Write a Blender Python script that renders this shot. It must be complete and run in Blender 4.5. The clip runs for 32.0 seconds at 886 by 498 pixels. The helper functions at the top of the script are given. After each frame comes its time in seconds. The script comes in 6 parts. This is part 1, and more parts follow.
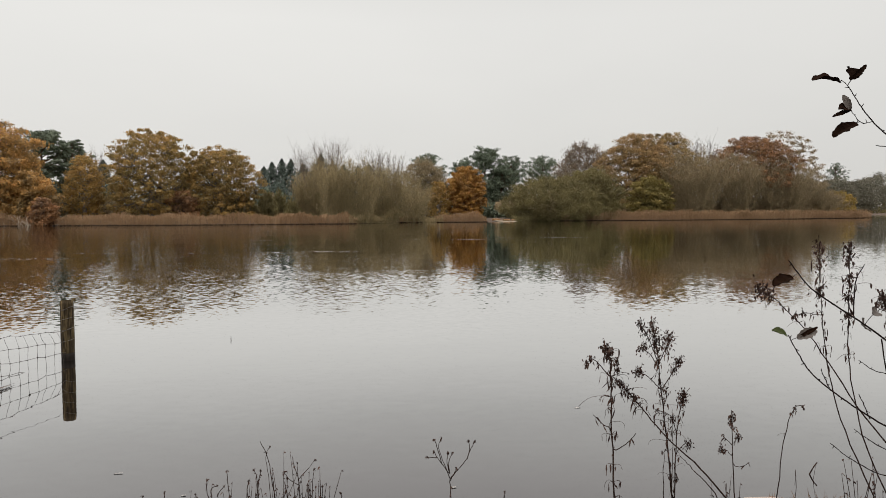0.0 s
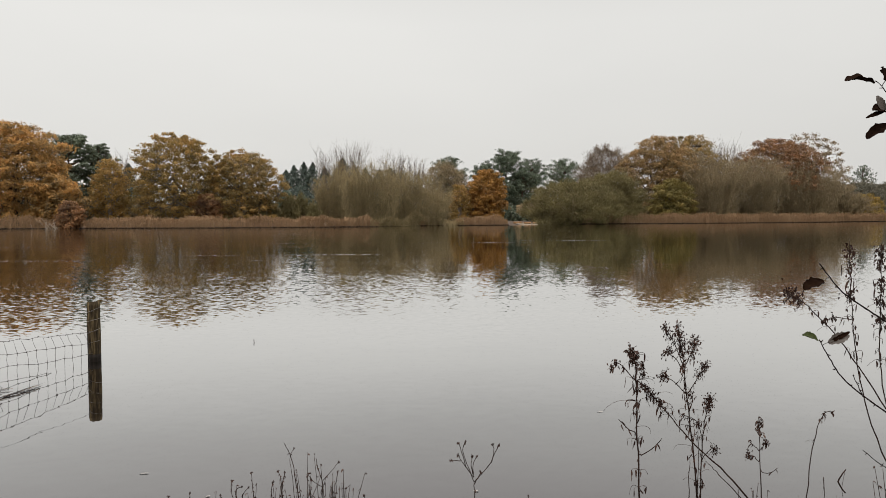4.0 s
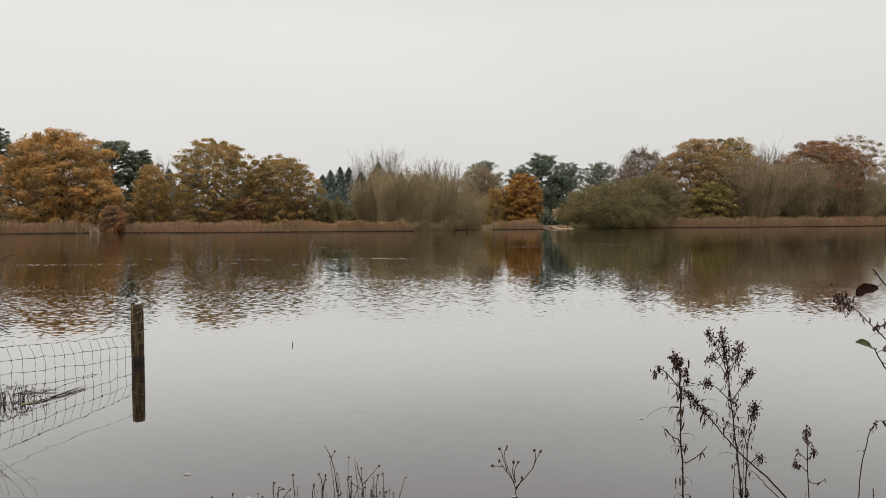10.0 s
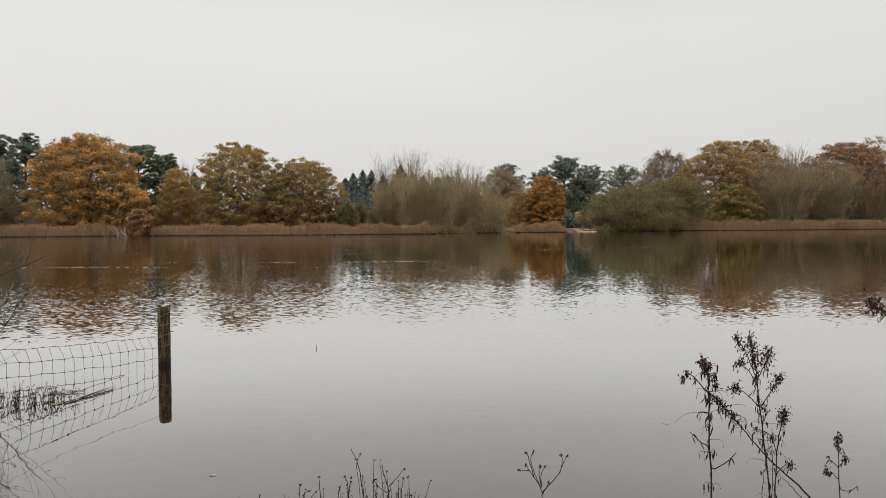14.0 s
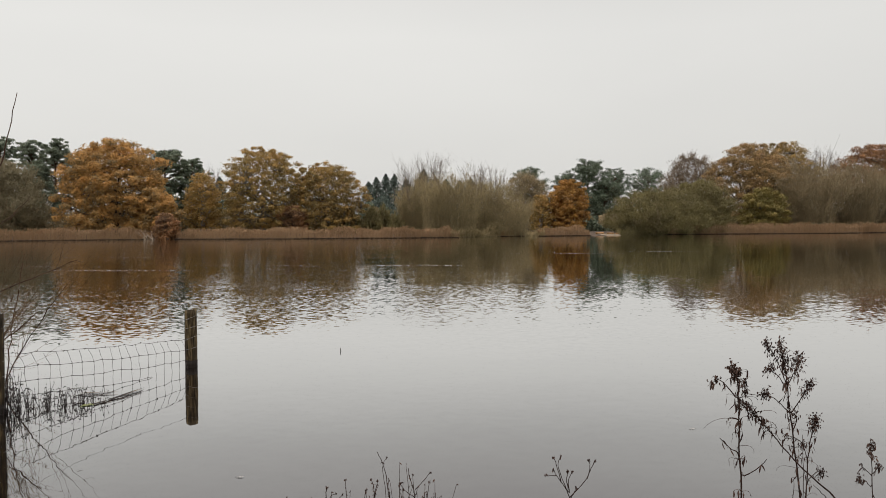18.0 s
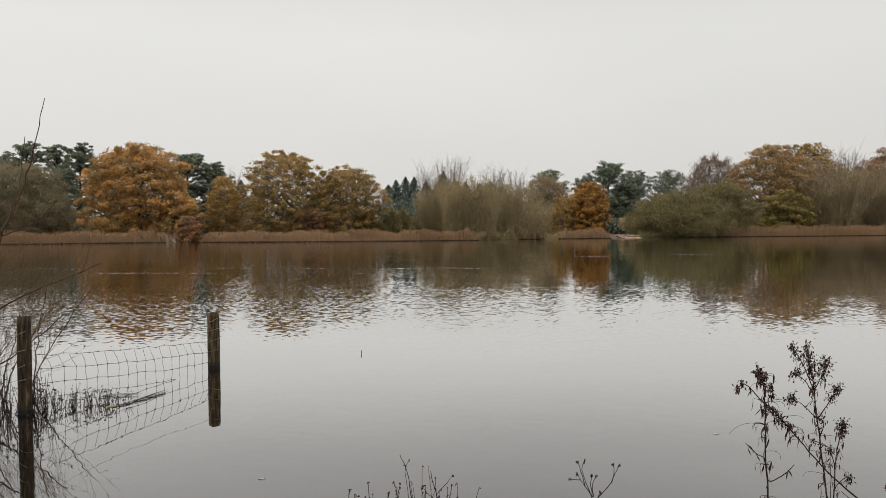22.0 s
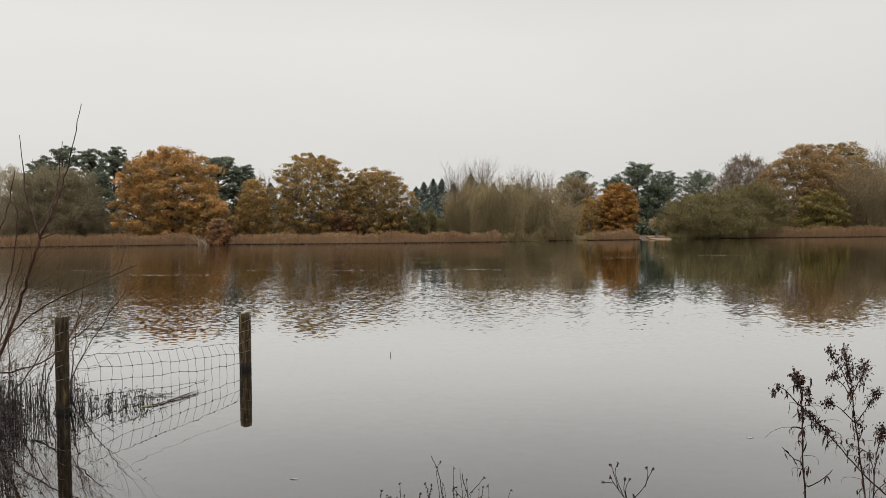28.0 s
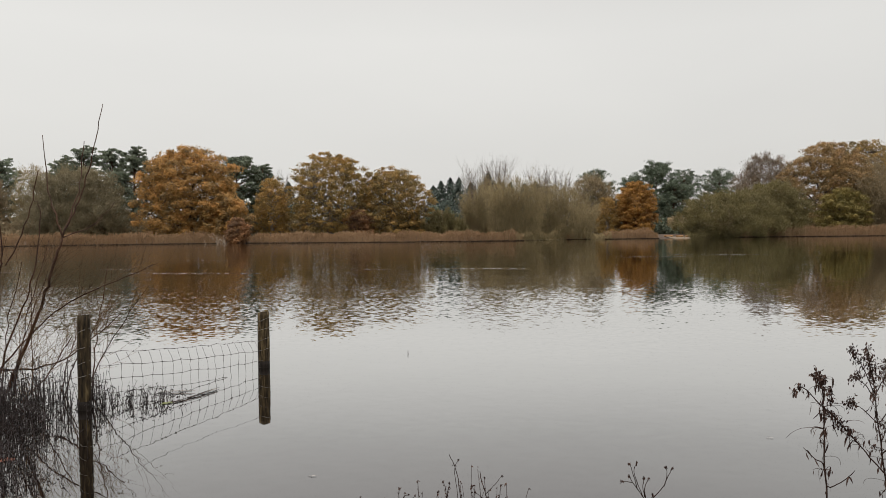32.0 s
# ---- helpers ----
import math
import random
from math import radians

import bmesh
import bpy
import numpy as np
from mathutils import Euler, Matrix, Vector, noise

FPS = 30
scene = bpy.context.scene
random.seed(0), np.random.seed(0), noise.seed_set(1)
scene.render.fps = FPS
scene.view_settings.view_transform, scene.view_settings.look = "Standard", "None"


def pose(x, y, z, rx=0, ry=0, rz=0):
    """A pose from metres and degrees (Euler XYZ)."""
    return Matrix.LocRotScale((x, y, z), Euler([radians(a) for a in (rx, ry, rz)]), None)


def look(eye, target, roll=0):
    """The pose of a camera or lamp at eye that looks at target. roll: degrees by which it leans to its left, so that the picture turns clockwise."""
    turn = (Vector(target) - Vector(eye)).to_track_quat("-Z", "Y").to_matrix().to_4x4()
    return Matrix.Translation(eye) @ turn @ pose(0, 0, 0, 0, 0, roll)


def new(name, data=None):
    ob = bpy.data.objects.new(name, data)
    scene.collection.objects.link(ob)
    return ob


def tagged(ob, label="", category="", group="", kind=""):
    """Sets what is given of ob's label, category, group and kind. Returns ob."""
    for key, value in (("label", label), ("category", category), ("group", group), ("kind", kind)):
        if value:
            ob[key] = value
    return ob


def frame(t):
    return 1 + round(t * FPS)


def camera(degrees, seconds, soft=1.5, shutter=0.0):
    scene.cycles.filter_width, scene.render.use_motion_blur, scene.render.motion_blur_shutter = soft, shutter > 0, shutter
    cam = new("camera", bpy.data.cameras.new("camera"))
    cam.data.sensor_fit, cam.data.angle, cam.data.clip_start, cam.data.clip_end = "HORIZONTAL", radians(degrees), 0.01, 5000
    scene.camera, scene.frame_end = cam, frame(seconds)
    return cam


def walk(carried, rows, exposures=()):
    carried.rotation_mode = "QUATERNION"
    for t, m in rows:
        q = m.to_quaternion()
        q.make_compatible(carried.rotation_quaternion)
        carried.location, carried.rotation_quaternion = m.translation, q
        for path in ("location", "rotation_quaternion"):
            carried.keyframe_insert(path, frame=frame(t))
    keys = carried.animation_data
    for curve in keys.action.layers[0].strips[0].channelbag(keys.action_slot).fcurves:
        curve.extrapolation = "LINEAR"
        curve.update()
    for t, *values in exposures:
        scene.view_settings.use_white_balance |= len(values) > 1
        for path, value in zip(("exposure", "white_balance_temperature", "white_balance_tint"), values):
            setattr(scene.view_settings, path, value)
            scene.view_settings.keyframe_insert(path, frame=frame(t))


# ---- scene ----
FOV = 61.63
cam = camera(FOV, 32.0, 0.7)
# seconds, eye x y z, yaw to the left, pitch, roll
ROWS = [
    (0, 0.0000, 0.0000, 1.9000, -6.287, -3.032, -0.038),
    (1, -0.0031, 0.0014, 1.8996, -5.935, -2.966, -0.057),
    (2, -0.0064, 0.0025, 1.8993, -5.567, -2.919, -0.039),
    (3, -0.0098, 0.0034, 1.8991, -5.070, -2.846, -0.026),
    (4, -0.0133, 0.0041, 1.8990, -4.677, -2.799, -0.022),
    (4.5, -0.0152, 0.0044, 1.8991, -4.540, -2.777, -0.018),
    (6.5, -0.0228, 0.0050, 1.8994, -3.703, -2.674, -0.034),
    (7, -0.0247, 0.0051, 1.8996, -3.409, -2.638, -0.057),
    (8, -0.0287, 0.0050, 1.8999, -2.980, -2.595, -0.108),
    (9, -0.0327, 0.0048, 1.9003, -2.544, -2.540, -0.085),
    (10, -0.0367, 0.0044, 1.9008, -1.963, -2.471, -0.108),
    (11, -0.0408, 0.0039, 1.9014, -1.536, -2.427, -0.113),
    (12, -0.0449, 0.0032, 1.9020, -1.117, -2.372, -0.106),
    (13, -0.0489, 0.0025, 1.9026, -0.689, -2.314, -0.109),
    (14, -0.0530, 0.0016, 1.9033, -0.259, -2.241, -0.137),
    (14.5, -0.0550, 0.0011, 1.9036, 0.016, -2.205, -0.145),
    (16.5, -0.0628, -0.0011, 1.9049, 0.834, -2.072, -0.166),
    (17, -0.0647, -0.0017, 1.9053, 0.967, -2.049, -0.159),
    (18, -0.0685, -0.0030, 1.9059, 1.500, -1.963, -0.191),
    (19, -0.0721, -0.0043, 1.9066, 1.882, -1.900, -0.213),
    (20, -0.0756, -0.0056, 1.9072, 2.264, -1.849, -0.258),
    (21, -0.0790, -0.0070, 1.9078, 2.644, -1.796, -0.232),
    (22, -0.0822, -0.0085, 1.9083, 3.011, -1.741, -0.256),
    (23, -0.0852, -0.0099, 1.9087, 3.362, -1.692, -0.303),
    (24, -0.0880, -0.0114, 1.9091, 3.707, -1.670, -0.293),
    (25, -0.0906, -0.0129, 1.9094, 4.033, -1.640, -0.345),
    (25.5, -0.0918, -0.0136, 1.9095, 4.268, -1.625, -0.351),
    (27.5, -0.0961, -0.0165, 1.9097, 4.943, -1.597, -0.381),
    (28, -0.0970, -0.0172, 1.9097, 5.154, -1.597, -0.409),
    (29, -0.0986, -0.0186, 1.9096, 5.479, -1.599, -0.400),
    (30, -0.0999, -0.0200, 1.9093, 5.806, -1.608, -0.414),
    (31, -0.1008, -0.0212, 1.9089, 6.134, -1.628, -0.433),
    (32, -0.1015, -0.0224, 1.9084, 6.467, -1.679, -0.414),
]
walk(cam, [(t, look((x, y, z), (x - math.sin(radians(yaw)) * math.cos(radians(pitch)), y + math.cos(radians(yaw)) * math.cos(radians(pitch)), z + math.sin(radians(pitch))), roll)) for t, x, y, z, yaw, pitch, roll in ROWS], [(0, 0.05), (16, 0.02), (32, 0.0)])

# ---- light: an overcast November sky ----
SUN_EL, SUN_AZ = 68.0, 205.0
world = bpy.data.worlds.new("overcast_sky")
scene.world = world
world.use_nodes = True
wn, wl = world.node_tree.nodes, world.node_tree.links
wn.clear()
w_out = wn.new("ShaderNodeOutputWorld")
w_sky = wn.new("ShaderNodeTexSky")
w_sky.sky_type = "NISHITA"
w_sky.sun_disc = False
w_sky.sun_elevation, w_sky.sun_rotation = radians(SUN_EL), radians(SUN_AZ)
w_sky.dust_density = 6.0
w_bg_sky = wn.new("ShaderNodeBackground")
w_bg_sky.inputs["Strength"].default_value = 0.006
w_cloud = wn.new("ShaderNodeBackground")
w_cloud.inputs["Strength"].default_value = 1.0
w_add = wn.new("ShaderNodeAddShader")
w_tc = wn.new("ShaderNodeTexCoord")
w_map = wn.new("ShaderNodeMapping")
w_map.inputs["Scale"].default_value = (1.2, 1.2, 3.0)
w_noise = wn.new("ShaderNodeTexNoise")
w_noise.inputs["Scale"].default_value = 1.3
w_noise.inputs["Detail"].default_value = 4.0
w_ramp = wn.new("ShaderNodeValToRGB")
w_ramp.color_ramp.elements[0].position, w_ramp.color_ramp.elements[0].color = 0.3, (0.690, 0.682, 0.658, 1)
w_ramp.color_ramp.elements[1].position, w_ramp.color_ramp.elements[1].color = 0.75, (0.745, 0.735, 0.706, 1)
# the cloud's brightness by height: a pale band over the trees, brightest overhead
w_sep = wn.new("ShaderNodeSeparateXYZ")
w_up = wn.new("ShaderNodeValToRGB")
for i, (p, v) in enumerate(((0.0, 0.92), (0.24, 1.04), (0.42, 0.91), (0.85, 2.7))):
    el = w_up.color_ramp.elements[i] if i < 2 else w_up.color_ramp.elements.new(p)
    el.position, el.color = p, (v / 3, v / 3, v / 3, 1)
w_mul = wn.new("ShaderNodeMath")
w_mul.operation = "MULTIPLY"
w_mul.inputs[1].default_value = 3.0
wl.new(w_tc.outputs["Generated"], w_sep.inputs[0])
wl.new(w_sep.outputs["Z"], w_up.inputs[0])
wl.new(w_up.outputs[0], w_mul.inputs[0])
w_side = wn.new("ShaderNodeMath")
w_side.operation = "MULTIPLY_ADD"
w_side.inputs[1].default_value, w_side.inputs[2].default_value = -0.085, 1.0
wl.new(w_sep.outputs["X"], w_side.inputs[0])
w_level = wn.new("ShaderNodeMath")
w_level.operation = "MULTIPLY"
wl.new(w_mul.outputs[0], w_level.inputs[0])
wl.new(w_side.outputs[0], w_level.inputs[1])
wl.new(w_level.outputs[0], w_cloud.inputs["Strength"])
wl.new(w_tc.outputs["Generated"], w_map.inputs["Vector"])
wl.new(w_map.outputs["Vector"], w_noise.inputs["Vector"])
wl.new(w_noise.outputs["Fac"], w_ramp.inputs["Fac"])
w_high = wn.new("ShaderNodeMapRange")
for i, u in enumerate((0.27, 0.45, 0.0, 1.0)):
    w_high.inputs[1 + i].default_value = u
wl.new(w_sep.outputs["Z"], w_high.inputs[0])
w_tint = wn.new("ShaderNodeMix")
w_tint.data_type = "RGBA"
wl.new(w_high.outputs[0], w_tint.inputs[0])
wl.new(w_ramp.outputs["Color"], w_tint.inputs[6])
w_tint.inputs[7].default_value = (0.752, 0.705, 0.692, 1)
wl.new(w_tint.outputs[2], w_cloud.inputs["Color"])
wl.new(w_sky.outputs["Color"], w_bg_sky.inputs["Color"])
wl.new(w_cloud.outputs["Background"], w_add.inputs[0])
wl.new(w_bg_sky.outputs["Background"], w_add.inputs[1])
wl.new(w_add.outputs["Shader"], w_out.inputs["Surface"])
sun_data = bpy.data.lights.new("sun", "SUN")
sun_data.energy, sun_data.angle, sun_data.color = 0.7, radians(25), (1.0, 0.97, 0.92)
sun = new("sun", sun_data)
sun_dir = Vector((math.sin(radians(SUN_AZ)) * math.cos(radians(SUN_EL)), math.cos(radians(SUN_AZ)) * math.cos(radians(SUN_EL)), math.sin(radians(SUN_EL))))
sun.matrix_basis = look(sun_dir * 60, (0, 0, 0))


# ---- materials ----
def material(name, rough=0.8):
    m = bpy.data.materials.new(name)
    m.use_nodes = True
    n, l = m.node_tree.nodes, m.node_tree.links
    b = n["Principled BSDF"]
    b.inputs["Roughness"].default_value = rough
    b.inputs["Specular IOR Level"].default_value = 0.25
    return m, n, l, b


def ramp_node(n, stops):
    r = n.new("ShaderNodeValToRGB")
    e = r.color_ramp.elements
    while len(e) < len(stops):
        e.new(0.5)
    for el, (p, c) in zip(e, stops):
        el.position, el.color = p, (*c, 1)
    return r


def foliage(name, stops, translucent=0.42, patch=0.5, rough=0.75):
    """Leaves: each leaf its own tone, drifting in patches over the crown."""
    m, n, l, b = material(name, rough)
    geo = n.new("ShaderNodeNewGeometry")
    info = n.new("ShaderNodeObjectInfo")
    tc = n.new("ShaderNodeTexCoord")
    noi = n.new("ShaderNodeTexNoise")
    noi.inputs["Scale"].default_value = patch
    noi.inputs["Detail"].default_value = 3.0
    l.new(tc.outputs["Object"], noi.inputs["Vector"])
    mix = n.new("ShaderNodeMath")
    mix.operation = "MULTIPLY_ADD"
    l.new(geo.outputs["Random Per Island"], mix.inputs[0])
    mix.inputs[1].default_value = 0.3
    off = n.new("ShaderNodeMath")
    off.operation = "MULTIPLY_ADD"
    l.new(noi.outputs["Fac"], off.inputs[0])
    off.inputs[1].default_value, off.inputs[2].default_value = 1.3, -0.35
    l.new(off.outputs[0], mix.inputs[2])
    var = n.new("ShaderNodeMath")
    var.operation = "MULTIPLY_ADD"
    l.new(info.outputs["Random"], var.inputs[0])
    var.inputs[1].default_value = 0.14
    l.new(mix.outputs[0], var.inputs[2])
    r = ramp_node(n, stops)
    l.new(var.outputs[0], r.inputs["Fac"])
    l.new(r.outputs["Color"], b.inputs["Base Color"])
    if translucent:
        tr = n.new("ShaderNodeBsdfTranslucent")
        l.new(r.outputs["Color"], tr.inputs["Color"])
        ms = n.new("ShaderNodeMixShader")
        ms.inputs[0].default_value = translucent
        l.new(b.outputs[0], ms.inputs[1])
        l.new(tr.outputs[0], ms.inputs[2])
        l.new(ms.outputs[0], n["Material Output"].inputs["Surface"])
    return m


def grained(name, stops, scale=(1, 1, 1), fine=8.0, rough=0.85, bump=0.3, depth=0.02, spec=0.25):
    """Bark, wood, soil: two scales of noise in colour, and fine relief."""
    m, n, l, b = material(name, rough)
    b.inputs["Specular IOR Level"].default_value = spec
    tc = n.new("ShaderNodeTexCoord")
    mp = n.new("ShaderNodeMapping")
    mp.inputs["Scale"].default_value = scale
    l.new(tc.outputs["Object"], mp.inputs["Vector"])
    a, c = n.new("ShaderNodeTexNoise"), n.new("ShaderNodeTexNoise")
    a.inputs["Scale"].default_value, a.inputs["Detail"].default_value = fine, 6.0
    c.inputs["Scale"].default_value, c.inputs["Detail"].default_value = fine * 0.12, 3.0
    for q in (a, c):
        l.new(mp.outputs["Vector"], q.inputs["Vector"])
    mx = n.new("ShaderNodeMath")
    mx.operation = "MULTIPLY_ADD"
    l.new(c.outputs["Fac"], mx.inputs[0])
    mx.inputs[1].default_value = 0.7
    hf = n.new("ShaderNodeMath")
    hf.operation = "MULTIPLY_ADD"
    l.new(a.outputs["Fac"], hf.inputs[0])
    hf.inputs[1].default_value, hf.inputs[2].default_value = 0.9, -0.3
    l.new(hf.outputs[0], mx.inputs[2])
    r = ramp_node(n, stops)
    l.new(mx.outputs[0], r.inputs["Fac"])
    l.new(r.outputs["Color"], b.inputs["Base Color"])
    bp = n.new("ShaderNodeBump")
    bp.inputs["Strength"].default_value, bp.inputs["Distance"].default_value = bump, depth
    l.new(a.outputs["Fac"], bp.inputs["Height"])
    l.new(bp.outputs["Normal"], b.inputs["Normal"])
    return m


OAK_ORANGE = foliage("oak_leaves_orange", [(0.1, (0.110, 0.107, 0.089)), (0.4, (0.260, 0.194, 0.101)), (0.7, (0.420, 0.275, 0.118)), (1.0, (0.464, 0.310, 0.201))])
# OAK_ORANGE brightened and warmed, to offset self-shade in the dense crowns
OAK_ORANGE_LIFTED = foliage("oak_leaves_orange_lifted", [(0.1, (0.163, 0.137, 0.087)), (0.4, (0.381, 0.247, 0.098)), (0.7, (0.618, 0.349, 0.112)), (1.0, (0.681, 0.391, 0.193))])
OAK_GOLD = foliage("oak_leaves_gold", [(0.1, (0.148, 0.120, 0.056)), (0.45, (0.322, 0.230, 0.087)), (0.75, (0.497, 0.321, 0.109)), (1.0, (0.506, 0.295, 0.125))])
OAK_BROWN = foliage("oak_leaves_brown", [(0.1, (0.140, 0.125, 0.065)), (0.45, (0.298, 0.218, 0.092)), (0.75, (0.481, 0.311, 0.105)), (1.0, (0.484, 0.296, 0.128))])
OAK_RUST = foliage("oak_leaves_rust", [(0.1, (0.109, 0.078, 0.066)), (0.45, (0.260, 0.154, 0.083)), (0.75, (0.434, 0.223, 0.098)), (1.0, (0.446, 0.245, 0.131))])
AMBER = foliage("beech_leaves_amber", [(0.1, (0.153, 0.116, 0.059)), (0.45, (0.359, 0.197, 0.065)), (0.75, (0.495, 0.279, 0.074)), (1.0, (0.503, 0.355, 0.146))])
BIRCH_LEAF = foliage("birch_leaves_yellow_brown", [(0.1, (0.183, 0.149, 0.073)), (0.5, (0.419, 0.279, 0.096)), (1.0, (0.577, 0.358, 0.142))])
YELLOW = foliage("sallow_leaves_yellow", [(0.1, (0.150, 0.122, 0.047)), (0.5, (0.344, 0.244, 0.070)), (1.0, (0.551, 0.376, 0.117))])
FADED = foliage("faded_oak_leaves_buff", [(0.1, (0.148, 0.112, 0.065)), (0.5, (0.265, 0.195, 0.108)), (1.0, (0.390, 0.292, 0.173))])
IVY = foliage("thicket_leaves_olive_green", [(0.1, (0.095, 0.085, 0.035)), (0.5, (0.215, 0.180, 0.065)), (1.0, (0.36, 0.275, 0.085))])
WILLOW_LEAF = foliage("willow_leaves_olive", [(0.1, (0.088, 0.078, 0.038)), (0.5, (0.186, 0.159, 0.072)), (1.0, (0.266, 0.229, 0.095))], patch=0.25)
WITHY = foliage("withy_twigs_olive_buff", [(0.1, (0.205, 0.164, 0.088)), (0.5, (0.349, 0.282, 0.150)), (1.0, (0.478, 0.385, 0.215))], patch=0.25)
THICKET = foliage("thicket_twigs_brown", [(0.1, (0.154, 0.124, 0.076)), (0.5, (0.275, 0.219, 0.131)), (1.0, (0.396, 0.308, 0.179))], patch=0.25)
# needles of the far pines, with distance haze mixed into the colour
PINE_FAR_HAZE = foliage("pine_needles_far_haze", [(0.1, (0.068, 0.086, 0.060)), (0.5, (0.142, 0.177, 0.120)), (1.0, (0.171, 0.205, 0.142))], translucent=0.1)
PINE = foliage("pine_needles", [(0.1, (0.058, 0.070, 0.052)), (0.5, (0.125, 0.152, 0.105)), (1.0, (0.20, 0.235, 0.155))], translucent=0.1)
# PINE made paler: the haze over the left pines is in the colour
PINE_HAZED = foliage("pine_needles_hazed", [(0.1, (0.081, 0.095, 0.073)), (0.5, (0.175, 0.207, 0.147)), (1.0, (0.280, 0.320, 0.217))], translucent=0.1)
FIR = foliage("fir_needles", [(0.1, (0.040, 0.054, 0.046)), (0.5, (0.089, 0.116, 0.094)), (1.0, (0.126, 0.159, 0.133))], translucent=0.1)
GREY_WITHY = foliage("willow_twigs_grey_olive", [(0.1, (0.135, 0.118, 0.072)), (0.5, (0.232, 0.200, 0.122)), (1.0, (0.324, 0.278, 0.165))], patch=0.2)
PURPLE = foliage("bare_twigs_purple_brown", [(0.1, (0.101, 0.078, 0.060)), (0.5, (0.187, 0.140, 0.100)), (1.0, (0.265, 0.195, 0.120))], patch=0.2)
# mist over the distant wood is put into this narrow range of tones
HAZY = foliage("hazed_distant_leaves", [(0.1, (0.124, 0.121, 0.092)), (0.5, (0.161, 0.152, 0.112)), (1.0, (0.205, 0.186, 0.132))])
REED = foliage("reed_straw", [(0.1, (0.188, 0.113, 0.057)), (0.5, (0.320, 0.203, 0.109)), (1.0, (0.470, 0.325, 0.189))], translucent=0.2, patch=0.12)
# near-black, to paint the shade at the foot of the reeds
REED_SHADE = foliage("reed_stem_shade", [(0.1, (0.02, 0.014, 0.01)), (1.0, (0.07, 0.048, 0.03))], 0.0, 0.3)
BARK = grained("oak_bark", [(0.2, (0.035, 0.028, 0.02)), (0.8, (0.12, 0.10, 0.075))], (1, 1, 0.3), 3.0)
PINE_BARK = grained("pine_bark", [(0.2, (0.05, 0.035, 0.025)), (0.8, (0.16, 0.10, 0.065))], (1, 1, 0.3), 3.0)
PALE_TWIG = grained("bare_twigs_grey", [(0.2, (0.11, 0.088, 0.07)), (0.8, (0.23, 0.185, 0.15))], (1, 1, 0.3), 2.0)
OLIVE_TWIG = grained("willow_twigs_olive", [(0.2, (0.162, 0.131, 0.073)), (0.8, (0.365, 0.295, 0.163))], (1, 1, 0.3), 2.0)
GREY_BARK = grained("grey_limb_bark", [(0.2, (0.10, 0.088, 0.07)), (0.8, (0.25, 0.22, 0.18))], (1, 1, 0.3), 3.0)
BIRCH_BARK = grained("birch_bark", [(0.25, (0.12, 0.10, 0.085)), (0.7, (0.42, 0.39, 0.35))], (1, 1, 0.8), 3.0)
SOIL = grained("shore_soil_leaf_litter", [(0.2, (0.05, 0.036, 0.025)), (0.6, (0.11, 0.08, 0.057)), (0.9, (0.17, 0.125, 0.098))], (1, 1, 1), 2.2, 0.9, 0.5, 0.03)
SAND = grained("pale_beach_sand", [(0.2, (0.16, 0.125, 0.085)), (0.8, (0.28, 0.23, 0.165))], (1, 1, 1), 1.5)


RIPPLE = 0.105


